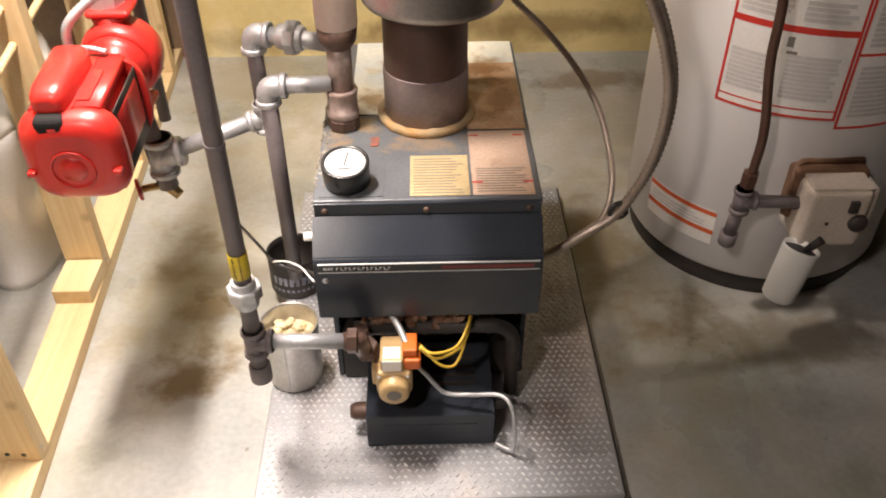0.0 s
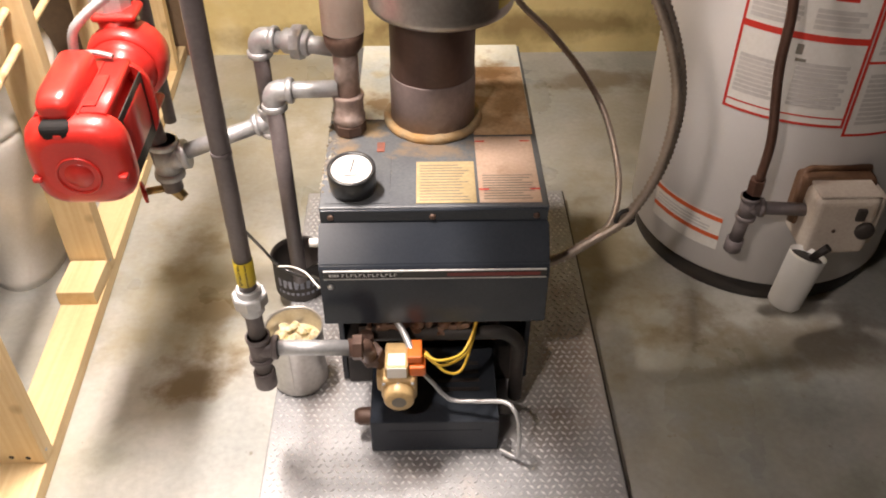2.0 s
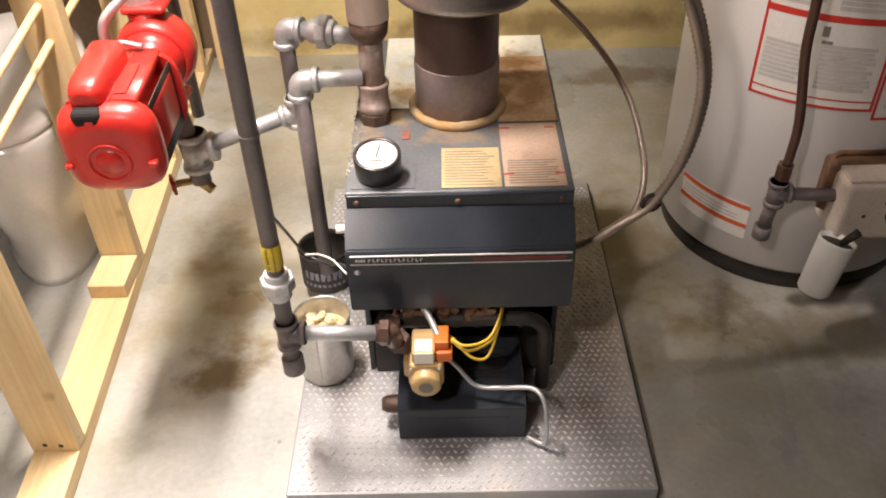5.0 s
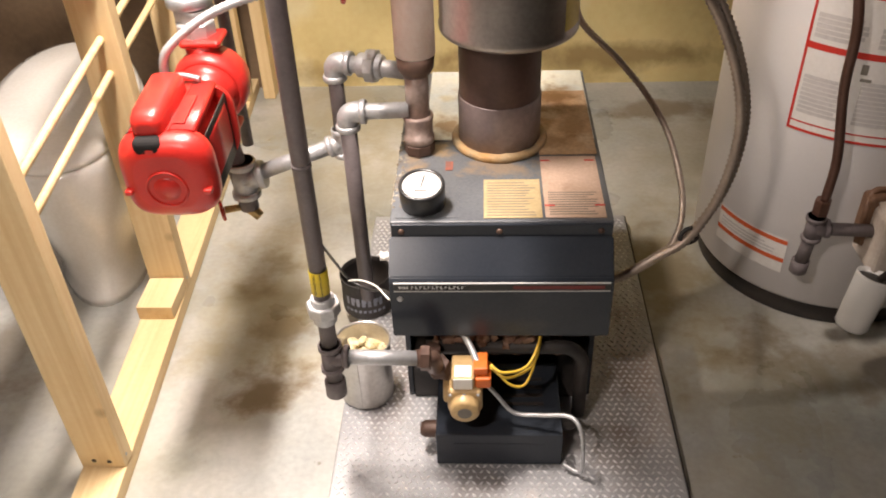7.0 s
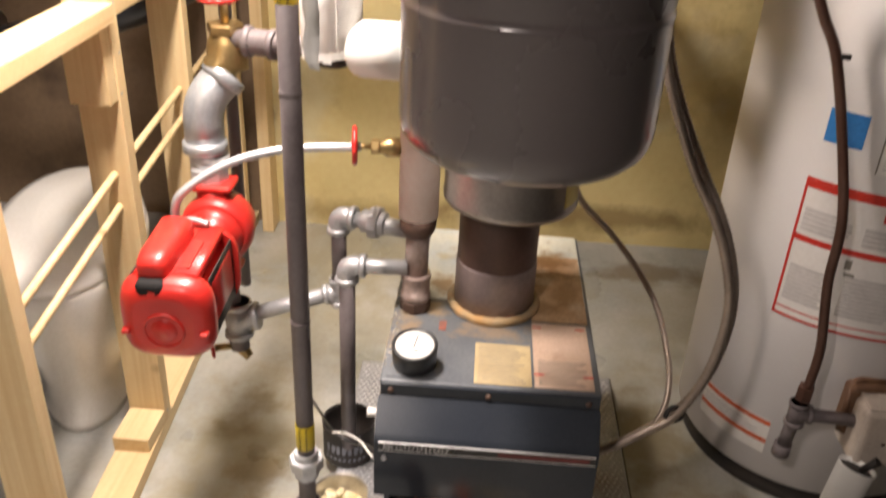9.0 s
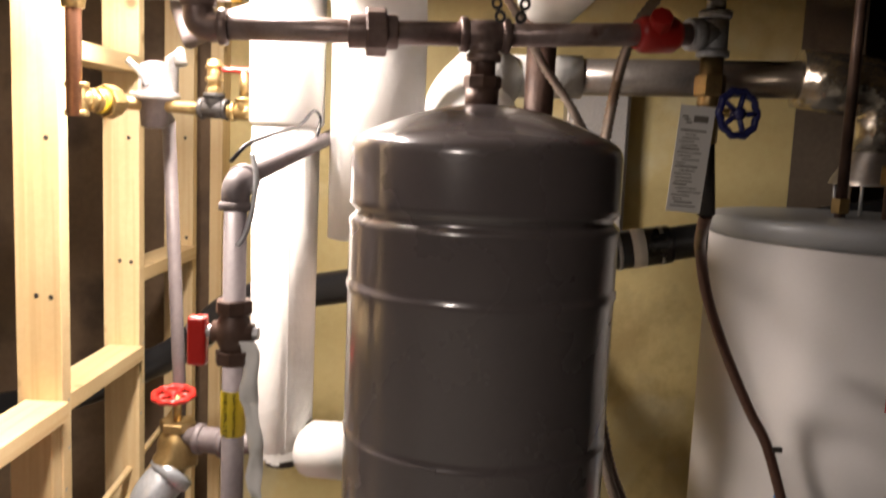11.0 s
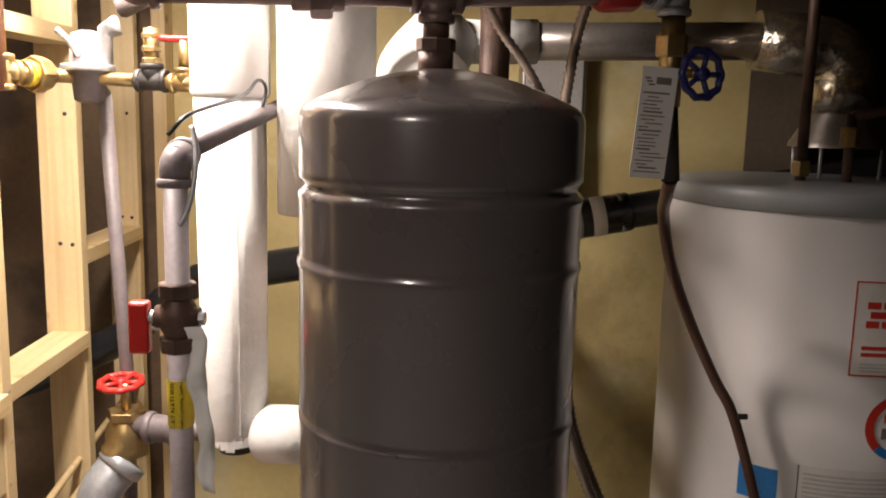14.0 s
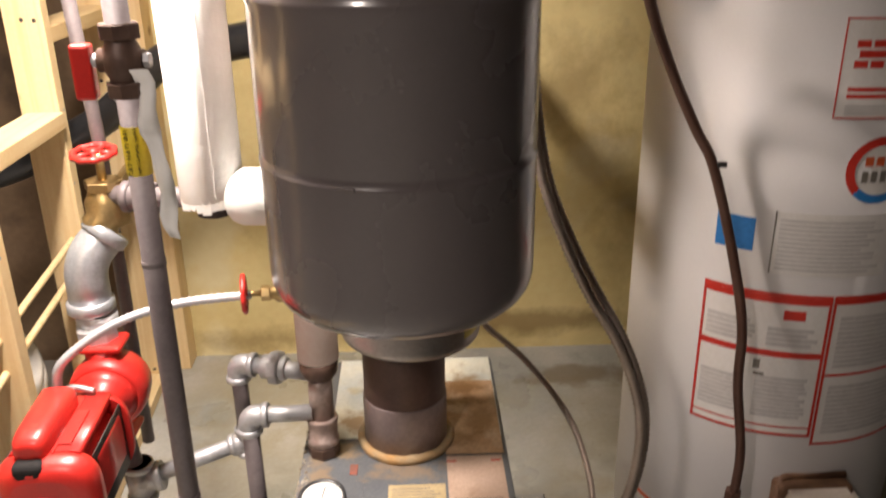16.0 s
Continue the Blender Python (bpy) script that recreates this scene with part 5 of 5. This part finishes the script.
part("flare_nut", nut(bmesh.new(), foot(.886, 1.442, .330), (0, 0, 1), .017, .034), COPPERDARK, gl, "dull flare nut")
part("tee", tee(bmesh.new(), foot(.884, 1.447, .27), (0, 0, 1), (1, -.05, 0), .0140), GREYPIPE, gl)
part("drip_leg", tubed([foot(.884, 1.447, .27), foot(.878, 1.452, .165)], .0140, 16), GREYPIPE, gl)
part("cap", tubed([foot(.877, 1.452, .142), foot(.877, 1.452, .148), foot(.878, 1.452, .178)], [.012, .0185, .0185], 16), GREYPIPE, gl)
part("branch", tubed([foot(.884, 1.447, .27), foot(1.02, 1.445, .262)], .0140, 16), GREYPIPE, gl)
part("clip", boxed(.765, .783, 1.426, 1.433, 1.055, 1.065, .002), BLACK, gl)

# heater vent and valves on its top
FOIL = mat("crinkled_foil", (.55, .50, .42), (.45, .40, .33), .2, .95, 30, 60, .9)
vent = thing("heater_vent", (1.06, 1.81, 1.47), "shiny crinkled foil vent bend on the water heater", "vent")
pts = rounded([(1.09, 1.81, 1.60), (1.09, 1.81, 1.735), (.90, 1.83, 1.752)], .10, 14)
part("foil_bend", tubed(pts, [.062 + .004 * (k % 2) for k in range(len(pts))], 28), FOIL, vent)
part("draft_cone", lathed([(.10, 1.53), (.098, 1.54), (.062, 1.60), (.060, 1.62)], 32, pose(1.09, 1.81, 0)), HOOD, vent)
for k in range(4):
    a = math.radians(45 + 90 * k)
    part("leg", tubed([(1.09 + .09 * math.cos(a), 1.81 + .09 * math.sin(a), 1.465), (1.09 + .092 * math.cos(a), 1.81 + .092 * math.sin(a), 1.535)], .004, 8), STEEL, vent)
part("vent_pipe", tubed([(.93, 1.83, 1.75), (.30, 1.87, 1.735)], .040, 28), HOOD, vent, "dull grey vent pipe")
part("wrapped_end", tubed([(.44, 1.862, 1.738), (.22, 1.87, 1.733)], .047, 28), WRAP, vent, "white-wrapped end tied with wire")
part("tie_wire", tubed([(.33 + .004 * math.cos(k), 1.865 + .0485 * math.cos(k * math.tau / 12), 1.736 + .0485 * math.sin(k * math.tau / 12)) for k in range(13)], .002, 6, False), STEEL, vent)
wp = thing("heater_water_pipe", (.96, 1.70, 1.465), "dark water pipe with brass valve on the heater top", "pipe")
part("pipe", tubed([(.955, 1.68, 1.466), (.955, 1.68, 2.18)], .011, 14), RUST, wp)
part("nut", nut(bmesh.new(), (.955, 1.68, 1.49), (0, 0, 1), .019, .03), BRASS, wp)
part("valve", nut(bmesh.new(), (1.04, 1.66, 1.555), (0, 0, 1), .02, .04, 8), BRASS, wp)
part("stub", tubed([(1.04, 1.66, 1.466), (1.04, 1.66, 1.60)], .010, 12), RUST, wp)
part("stub_turn", tubed([(1.04, 1.66, 1.595), (1.16, 1.64, 1.62), (1.40, 1.66, 1.62)], .010, 12), RUST, wp)
yp = thing("yellow_insulated_pipe", (1.0, 1.7, 2.03), "yellowed insulated pipe under dark joists", "pipe")
YELLOWWRAP = mat("yellowed_wrap", (.30, .21, .07), (.24, .165, .05), .8, 0, 8, 120, .2)
part("wrap", tubed([(.855, 1.84, 2.010), (1.05, 1.56, 2.045)], .030, 20), YELLOWWRAP, yp)
part("wrap", tubed([(1.045, 1.57, 2.044), (1.6, .9, 2.11)], .033, 20), YELLOWWRAP, yp)
part("hook", tubed([(1.0, 1.6, 2.04), (1.0, 1.572, 2.16)], .004, 8), STEEL, yp)

# ---------------------------------------------------------------- armoured cables
def armour(bm, pts, r):
    p = spline(pts, 12)
    length = [0]
    for a, b in zip(p, p[1:]):
        length.append(length[-1] + (b - a).length)
    n = int(length[-1] / .0050)
    q, j = [], 0
    for k in range(n + 1):
        d = length[-1] * k / n
        while j < len(length) - 2 and length[j + 1] < d:
            j += 1
        s = (d - length[j]) / max(1e-9, length[j + 1] - length[j])
        q.append(p[j].lerp(p[j + 1], min(1, max(0, s))))
    return tube(bm, q, [r * (1.16 if k % 2 else .84) for k in range(len(q))], 10)


ARMOUR = mat("grey_armour", (.34, .275, .225), (.42, .345, .285), .42, .5, 16, 140, .05)
ac = thing("armoured_cable", (.41, 1.2, .34), "grey armoured cable looping from the boiler to the ceiling", "cable", "armoured cables")
part("sheath", armour(bmesh.new(), [(.385, 1.19, .335), (.43, 1.195, .345), (.49, 1.20, .385), (.549, 1.21, .425), (.592, 1.225, .50), (.612, 1.24, .58), (.612, 1.245, .66), (.592, 1.25, .74), (.557, 1.25, .82), (.51, 1.25, .90), (.463, 1.26, 1.002), (.43, 1.28, 1.10), (.41, 1.30, 1.22), (.40, 1.31, 1.40), (.403, 1.30, 1.56), (.412, 1.30, 1.65), (.424, 1.30, 1.72), (.445, 1.30, 1.78), (.477, 1.30, 1.837), (.50, 1.35, 1.95), (.51, 1.52, 2.17)], .0085), ARMOUR, ac)
part("cable_tie", tubed([(.549 + .016 * math.cos(k * math.tau / 10), 1.212 + .004 * math.sin(k), .427 + .018 * math.sin(k * math.tau / 10)) for k in range(11)], .0045, 6, False), BLACK, ac, "black cable tie")
ac = thing("armoured_cable", (.40, 1.22, .33), "grey armoured cable looping up beside the water heater", "cable", "armoured cables")
part("sheath", armour(bmesh.new(), [(.385, 1.21, .325), (.44, 1.215, .335), (.50, 1.22, .375), (.558, 1.225, .43), (.603, 1.24, .50), (.624, 1.255, .58), (.624, 1.262, .66), (.604, 1.265, .74), (.57, 1.265, .82), (.52, 1.27, .91), (.475, 1.28, 1.002), (.44, 1.30, 1.10), (.42, 1.32, 1.25), (.415, 1.33, 1.45)], .0085), ARMOUR, ac)
ac = thing("armoured_cable", (.42, 1.22, .33), "thin ribbed cable running to the draft hood", "cable", "armoured cables")
part("sheath", armour(bmesh.new(), [(.385, 1.20, .318), (.44, 1.21, .335), (.50, 1.215, .375), (.532, 1.23, .415), (.548, 1.28, .45), (.550, 1.35, .480), (.53, 1.40, .54), (.49, 1.44, .60), (.43, 1.47, .665), (.36, 1.47, .735), (.335, 1.44, .80)], .0062), ARMOUR, ac)
ac = thing("armoured_cable", (.25, 1.2, 1.76), "ribbed cable hanging behind the tank straps", "cable", "armoured cables")
part("sheath", armour(bmesh.new(), [(.24, 1.12, 2.16), (.228, 1.2, 1.98), (.213, 1.2, 1.90), (.214, 1.2, 1.845), (.232, 1.2, 1.80), (.258, 1.2, 1.76), (.289, 1.2, 1.706), (.32, 1.2, 1.665), (.346, 1.2, 1.627), (.37, 1.22, 1.58), (.38, 1.24, 1.48)], .0065), ARMOUR, ac)
cord = thing("thermostat_wire", (-.1, 1.2, .33), "thin black and white wire sagging to the boiler", "wire")
part("black_run", tubed(spline([(-.118, 1.02, .60), (-.108, 1.08, .512), (-.105, 1.15, .42), (-.09, 1.19, .345), (-.05, 1.17, .335), (-.02, 1.14, .36), (.008, 1.10, .375)]), .0028, 8), BLACKPLASTIC, cord)
part("white_run", tubed(spline([(-.092, 1.19, .342), (-.060, 1.165, .362), (-.030, 1.13, .378), (-.010, 1.09, .392), (.002, 1.066, .400)]), .0019, 8), WHITEPLASTIC, cord, "pale wire tail")
part("boiler_knob", tubed([(.004, 1.14, .44), (-.018, 1.14, .44)], .008, 12), WHITEPLASTIC, cord, "white bushing")

# ---------------------------------------------------------------- tins on the plate
CX, CY = -.080, 1.190
tin = thing("tin_can", (CX, CY, .034), "bare silvery tin holding pale crumbs", "can")
part("body", lathed([(0, .036), (.055, .036), (.057, .040), (.056, .044), (.056, .176), (.0585, .180), (.0585, .185), (.0555, .185), (.0545, .178), (.0545, .05), (0, .05)], 40, pose(CX, CY, 0)), TIN, tin)
part("seam", boxed(CX - .007, CX - .005, CY - .0572, CY - .0558, .045, .175), TIN, tin)
bm = bmesh.new()
for k in range(40):
    a, r = random.uniform(0, math.tau), .046 * math.sqrt(random.random())
    bmesh.ops.create_icosphere(bm, subdivisions=1, radius=random.uniform(.006, .012), matrix=pose(CX + r * math.cos(a), CY + r * math.sin(a), .145 + random.uniform(-.004, .008), random.uniform(0, 90), 0, random.uniform(0, 90)))
lathe(bm, [(0, .142), (.0540, .139)], 24, pose(CX, CY, 0))
CRUMB = mat("pale_crumbs", (.66, .58, .40), (.48, .38, .18), .8, 0, 60, 160, .2)
tagged(part("crumbs", bm, CRUMB, tin, "pale plaster crumbs"), kind="stuff")
bucket = thing("black_tin_can", (-.108, 1.475, .034), "black lettered tin under the discharge pipe", "can")
part("body", lathed([(0, .034), (.058, .034), (.060, .038), (.060, .128), (.062, .131), (.062, .134), (.0585, .134), (.0575, .12), (.0575, .04), (0, .04)], 36, pose(-.108, 1.475, 0)), BLACK, bucket)
bm = bmesh.new()
for k in range(7):
    patch(bm, -.108, 1.475, .0607, 225 + k * 13, 233 + k * 13, .075, .098, 3)
    if k % 2:
        patch(bm, -.108, 1.475, .0607, 233 + k * 13, 236 + k * 13, .086, .098, 2)
for k in range(9):
    patch(bm, -.108, 1.475, .0607, 222 + k * 11, 229 + k * 11, .056, .064, 2)
part("lettering_bars", bm, mat("faded_pale_print", (.26, .27, .32), (.20, .21, .25), .5, 0, 40, 140, .05), bucket, "pale lettering bars")

# ---------------------------------------------------------------- stud wall
def lumber(name, label, *a, group=""):
    x0, x1, y0, y1, z0, z1 = a
    c = ((x0 + x1) / 2, (y0 + y1) / 2, z0)
    bm = box(bmesh.new(), x0, x1, y0, y1, z0, z1, .0025)
    return single(name, bm, PINE_ALONG if y1 - y0 > z1 - z0 else PINE, label, "lumber", group, at=c)


bm = boxed(-.089, 0, -.62, 1.76, 0, .038, .0025, turn=pose(-.537, .94, 0, 0, 0, 3.15))
single("sole_plate", bm, PINE_ALONG, "pale pine two-by-four sole plate on the floor", "lumber", at=(-.58, 1.5, 0))
for y in (.98, 1.53, 2.0, 2.52):
    x = STUDX(y)
    stud = lumber("stud", "pale new pine wall stud standing on the sole plate", x - .089, x, y, y + .038, .038, 2.149, group="wall studs")
    for dx, z in ((-.03, .055), (-.06, .058), (-.020, 1.257), (-.048, 1.259), (-.025, 1.56), (-.05, 1.02)):
        part("nail_hole", lathed([(0, .0006), (.0045, .0005), (.0052, 0)], 8, pose(x + dx, y, z, 90)), BLACK, stud, "dark nail hole")
    for dy, z in ((.011, .87), (.026, .95), (.012, 1.03), (.027, 1.048), (.016, .06)):
        part("nail_head", lathed([(0, .0008), (.0032, .0006), (.0036, 0)], 8, pose(x, y + dy, z, 0, 90)), STEEL, stud, "small steel nail head")
lumber("stud", "pale pine stud fixed to the foundation wall", -.60, -.56, 2.61, 2.698, .0, 2.149, group="wall studs")
for y0, y1, z in ((1.018, 1.528, 1.035), (1.568, 1.998, 1.030), (2.038, 2.518, 1.215)):
    x = STUDX((y0 + y1) / 2)
    lumber("blocking", "pale pine blocking between two wall studs", x - .087, x - .001, y0, y1, z - .019, z + .019, group="wall blocking")
x = STUDX(1.5)
lumber("cleat", "short pine cleat nailed to a stud under the blocking", x - .086, x - .004, 1.489, 1.529, .86, 1.015)
lumber("blocking", "pine upper blocking between studs", STUDX(1.8) - .087, STUDX(1.8) - .001, 1.568, 1.998, 1.715, 1.753, group="wall blocking")
lumber("offcut_block", "pale pine offcut lying on the sole plate", STUDX(1.46) - .088, STUDX(1.46) - .002, 1.415, 1.526, .0385, .076)
for z, dy in ((.70, 0), (.625, .012)):
    single("dowel", tubed([(STUDX(.99) - .04, .995, z - .045), (STUDX(1.55) - .035, 1.549, z - .003), (STUDX(2.3) - .03, 2.53, z + .06)], .0085, 10), PINE, "thin wooden batten threaded through the studs", "batten", "wooden battens")
single("partition_board", boxed(-1.9, -1.05, 2.24, 2.30, 0, .09, .003), PINE, "pine board lying on the floor by the far wall", "lumber")

# drain pipes of black plastic
dr = thing("drain_pipe", (.3, 2.1, 1.25), "black plastic drain pipe with clamped coupling", "pipe")
part("run", tubed([(-.26, 2.10, 1.175), (.84, 2.08, 1.375), (1.5, 2.10, 1.49), (5.6, 2.1, 1.75)], .043, 28), BLACKPLASTIC, dr)
cp = part("coupling", tubed([(.555, 2.086, 1.323), (.56, 2.086, 1.324), (.715, 2.083, 1.352), (.72, 2.083, 1.353)], [.046, .0485, .0485, .046], 28), BLACKPLASTIC, dr, "rubber coupling")
part("white_band", tubed([(.622, 2.085, 1.335), (.655, 2.084, 1.341)], .0495, 28), WHITEPLASTIC, cp, "white label band")
for x in (.585, .69):
    part("clamp", tubed([(x, 2.085, 1.3285 + (x - .585) * .18), (x + .010, 2.085, 1.3303 + (x - .585) * .18)], .0497, 28), STEEL, cp, "steel hose clamp")
part("bend", tubed(rounded([(-.20, 2.10, 1.186), (-.39, 2.15, 1.147), (-.555, 2.20, .985), (-.85, 2.25, .84), (-1.3, 2.3, .72), (-1.5, 2.72, .68)], .09), .042, 24), BLACKPLASTIC, dr)
part("clamp", tubed([(-.492, 2.181, 1.047), (-.499, 2.183, 1.040)], .046, 24), STEEL, dr, "steel hose clamp")

# ---------------------------------------------------------------- water supply on the stud wall
ws = thing("water_supply", (-.43, 1.4, 1.625), "brass and copper water supply with regulator and ball valve", "pipe")
part("copper_drop", tubed([(-.446, 1.32, 1.60), (-.446, 1.32, 2.14)], .0125, 16), COPPER, ws)
bv = part("ball_valve", tubed([(-.446, 1.32, 1.77), (-.446, 1.32, 1.785), (-.446, 1.32, 1.80), (-.446, 1.32, 1.835), (-.446, 1.32, 1.85), (-.446, 1.32, 1.865)], [.018, .020, .024, .024, .020, .018], 10), BRASS, ws, "brass ball valve")
part("orange_lever", boxed(-.405, -.392, 1.29, 1.300, 1.83, 1.915, .004), ORANGE, bv, "orange lever handle")
part("lever_arm", tubed([(-.446, 1.30, 1.818), (-.41, 1.295, 1.82), (-.399, 1.295, 1.845)], .006, 8), STEEL, bv)
part("lower_tee", tee(bmesh.new(), (-.446, 1.33, 1.628), (0, 0, 1), (.5, .8, 0), .013), BRASS, ws)
part("taped_union", union(bmesh.new(), (-.425, 1.40, 1.628), (.35, 1, 0), .0145, .06), BRASS, ws, "brass union with yellow thread tape")
part("tape", tubed([(-.432, 1.375, 1.628), (-.429, 1.385, 1.628)], .0215, 14), YELLOW, ws)
part("run", tubed([(-.446, 1.33, 1.628), (-.39, 1.49, 1.628), (-.12, 1.44, 1.618)], .0115, 14), BRASS, ws)
rg = part("regulator", tubed([(-.375, 1.488, 1.585), (-.375, 1.488, 1.59), (-.375, 1.488, 1.632), (-.375, 1.488, 1.638), (-.375, 1.488, 1.642), (-.375, 1.488, 1.70), (-.375, 1.488, 1.705)], [.015, .024, .028, .042, .030, .026, .012], 20), GREYPIPE, ws, "grey pressure regulator")
part("regulator_flange", lathed([(0, 0), (.043, 0), (.044, .003), (.044, .008), (.043, .011), (0, .011)], 24, pose(-.375, 1.488, 1.638)), STEEL, rg)
part("lever", tubed([(-.378, 1.46, 1.662), (-.395, 1.45, 1.69), (-.41, 1.45, 1.703)], .0055, 8), STEEL, rg)
part("relief_dome", tubed([(-.345, 1.49, 1.65), (-.345, 1.49, 1.71), (-.33, 1.485, 1.72), (-.325, 1.48, 1.70)], .012, 12), STEEL, rg)
part("dark_tee", tee(bmesh.new(), (-.262, 1.468, 1.624), (1, -.15, 0), (0, 0, 1), .013), BLACK, ws)
bm = bmesh.new()
tube(bm, [(-.262, 1.468, 1.65), (-.262, 1.468, 1.71)], .0125, 14)
for z in (1.657, 1.676, 1.698):
    nut(bm, (-.262, 1.468, z), (0, 0, 1), .0165, .009)
part("check_valve", bm, BRASS, ws, "brass check valve")
part("stop_body", tee(bmesh.new(), (-.205, 1.455, 1.621), (1, -.15, 0), (0, 0, 1), .0115), BRASS, ws)
part("stop_stem", tubed([(-.205, 1.455, 1.645), (-.205, 1.455, 1.690)], .009, 12), BRASS, ws)
part("red_handle", boxed(-.245, -.165, 1.447, 1.463, 1.688, 1.698, .004), RED, ws, "red bar handle")
part("discharge_tube", tubed([(-.366, 1.535, 1.60), (-.352, 1.56, 1.10), (-.352, 1.555, .435)], .0125, 16), GREYPIPE, ws, "grey discharge tube")
part("discharge_bend", tubed([(-.372, 1.50, 1.625), (-.366, 1.535, 1.60)], .0125, 12), GREYPIPE, ws)
part("upper_black_fitting", tubed([(-.42, 1.75, 1.92), (-.40, 1.72, 1.83), (-.37, 1.68, 1.77), (-.30, 1.66, 1.80), (-.16, 1.62, 1.84)], [.024, .024, .024, .020, .020], 14), GREYPIPE, ws, "grey plastic bend")

# ---------------------------------------------------------------- things on the back wall and behind the studs
pn = thing("control_panel", (.60, 2.65, 1.7), "grey steel control panel with yellow label on the wall", "panel")
part("box", boxed(.505, .70, 2.60, 2.699, 1.30, 1.80, .006), HOOD, pn)
part("door", boxed(.515, .69, 2.592, 2.599, 1.31, 1.785, .004), mat("grey_panel_paint", (.42, .41, .40), (.48, .47, .46), .5, 0, 6, 120, .05), pn)
bm = boxed(.54, .66, 2.590, 2.5915, 1.79, 1.80)
box(bm, .53, .67, 2.585, 2.598, 1.805, 1.835)
part("yellow_label", bm, YELLOW, pn, "yellow and black label")

PORC = mat("white_porcelain", (.74, .72, .68), (.70, .68, .63), .15, 0, 5, 120, .01, coat=.4)
toilet = thing("toilet", (-.86, 1.85, 0), "white porcelain toilet standing behind the open stud wall", "toilet")
tm = pose(-.865, 1.79, 0, 0, 0, 18)


def stack(bm, rows_, m, n=40):
    """Stacked oval rings: (height, centre y, half width, half length)."""
    prev = None
    for z, cy, w, l in rows_:
        ring = [bm.verts.new(m @ Vector((w * math.cos(k * math.tau / n), cy + l * math.sin(k * math.tau / n), z))) for k in range(n)]
        if prev:
            for k in range(n):
                f = bm.faces.new((prev[k], prev[(k + 1) % n], ring[(k + 1) % n], ring[k]))
                f.smooth = True
        else:
            bm.faces.new(ring[::-1])
        prev = ring
    bm.faces.new(prev)
    return bm


part("pedestal", stack(bmesh.new(), [(0, 0, .125, .30), (.025, 0, .125, .30), (.05, 0, .115, .29), (.12, -.005, .125, .29), (.22, -.01, .155, .31), (.32, 0, .180, .345), (.38, .005, .188, .355), (.40, .005, .188, .355), (.415, .005, .180, .345)], tm), PORC, toilet)
part("lid", stack(bmesh.new(), [(.416, .005, .182, .35), (.425, .005, .184, .352), (.436, .005, .178, .345), (.446, .005, .15, .31), (.45, .005, .08, .2)], tm), PORC, toilet, "closed white lid")
part("bolt_cap", lathed([(0, .022), (.010, .020), (.014, 0)], 16, tm @ pose(.10, -.17, .015)), WHITEPLASTIC, toilet, "round white bolt cap")
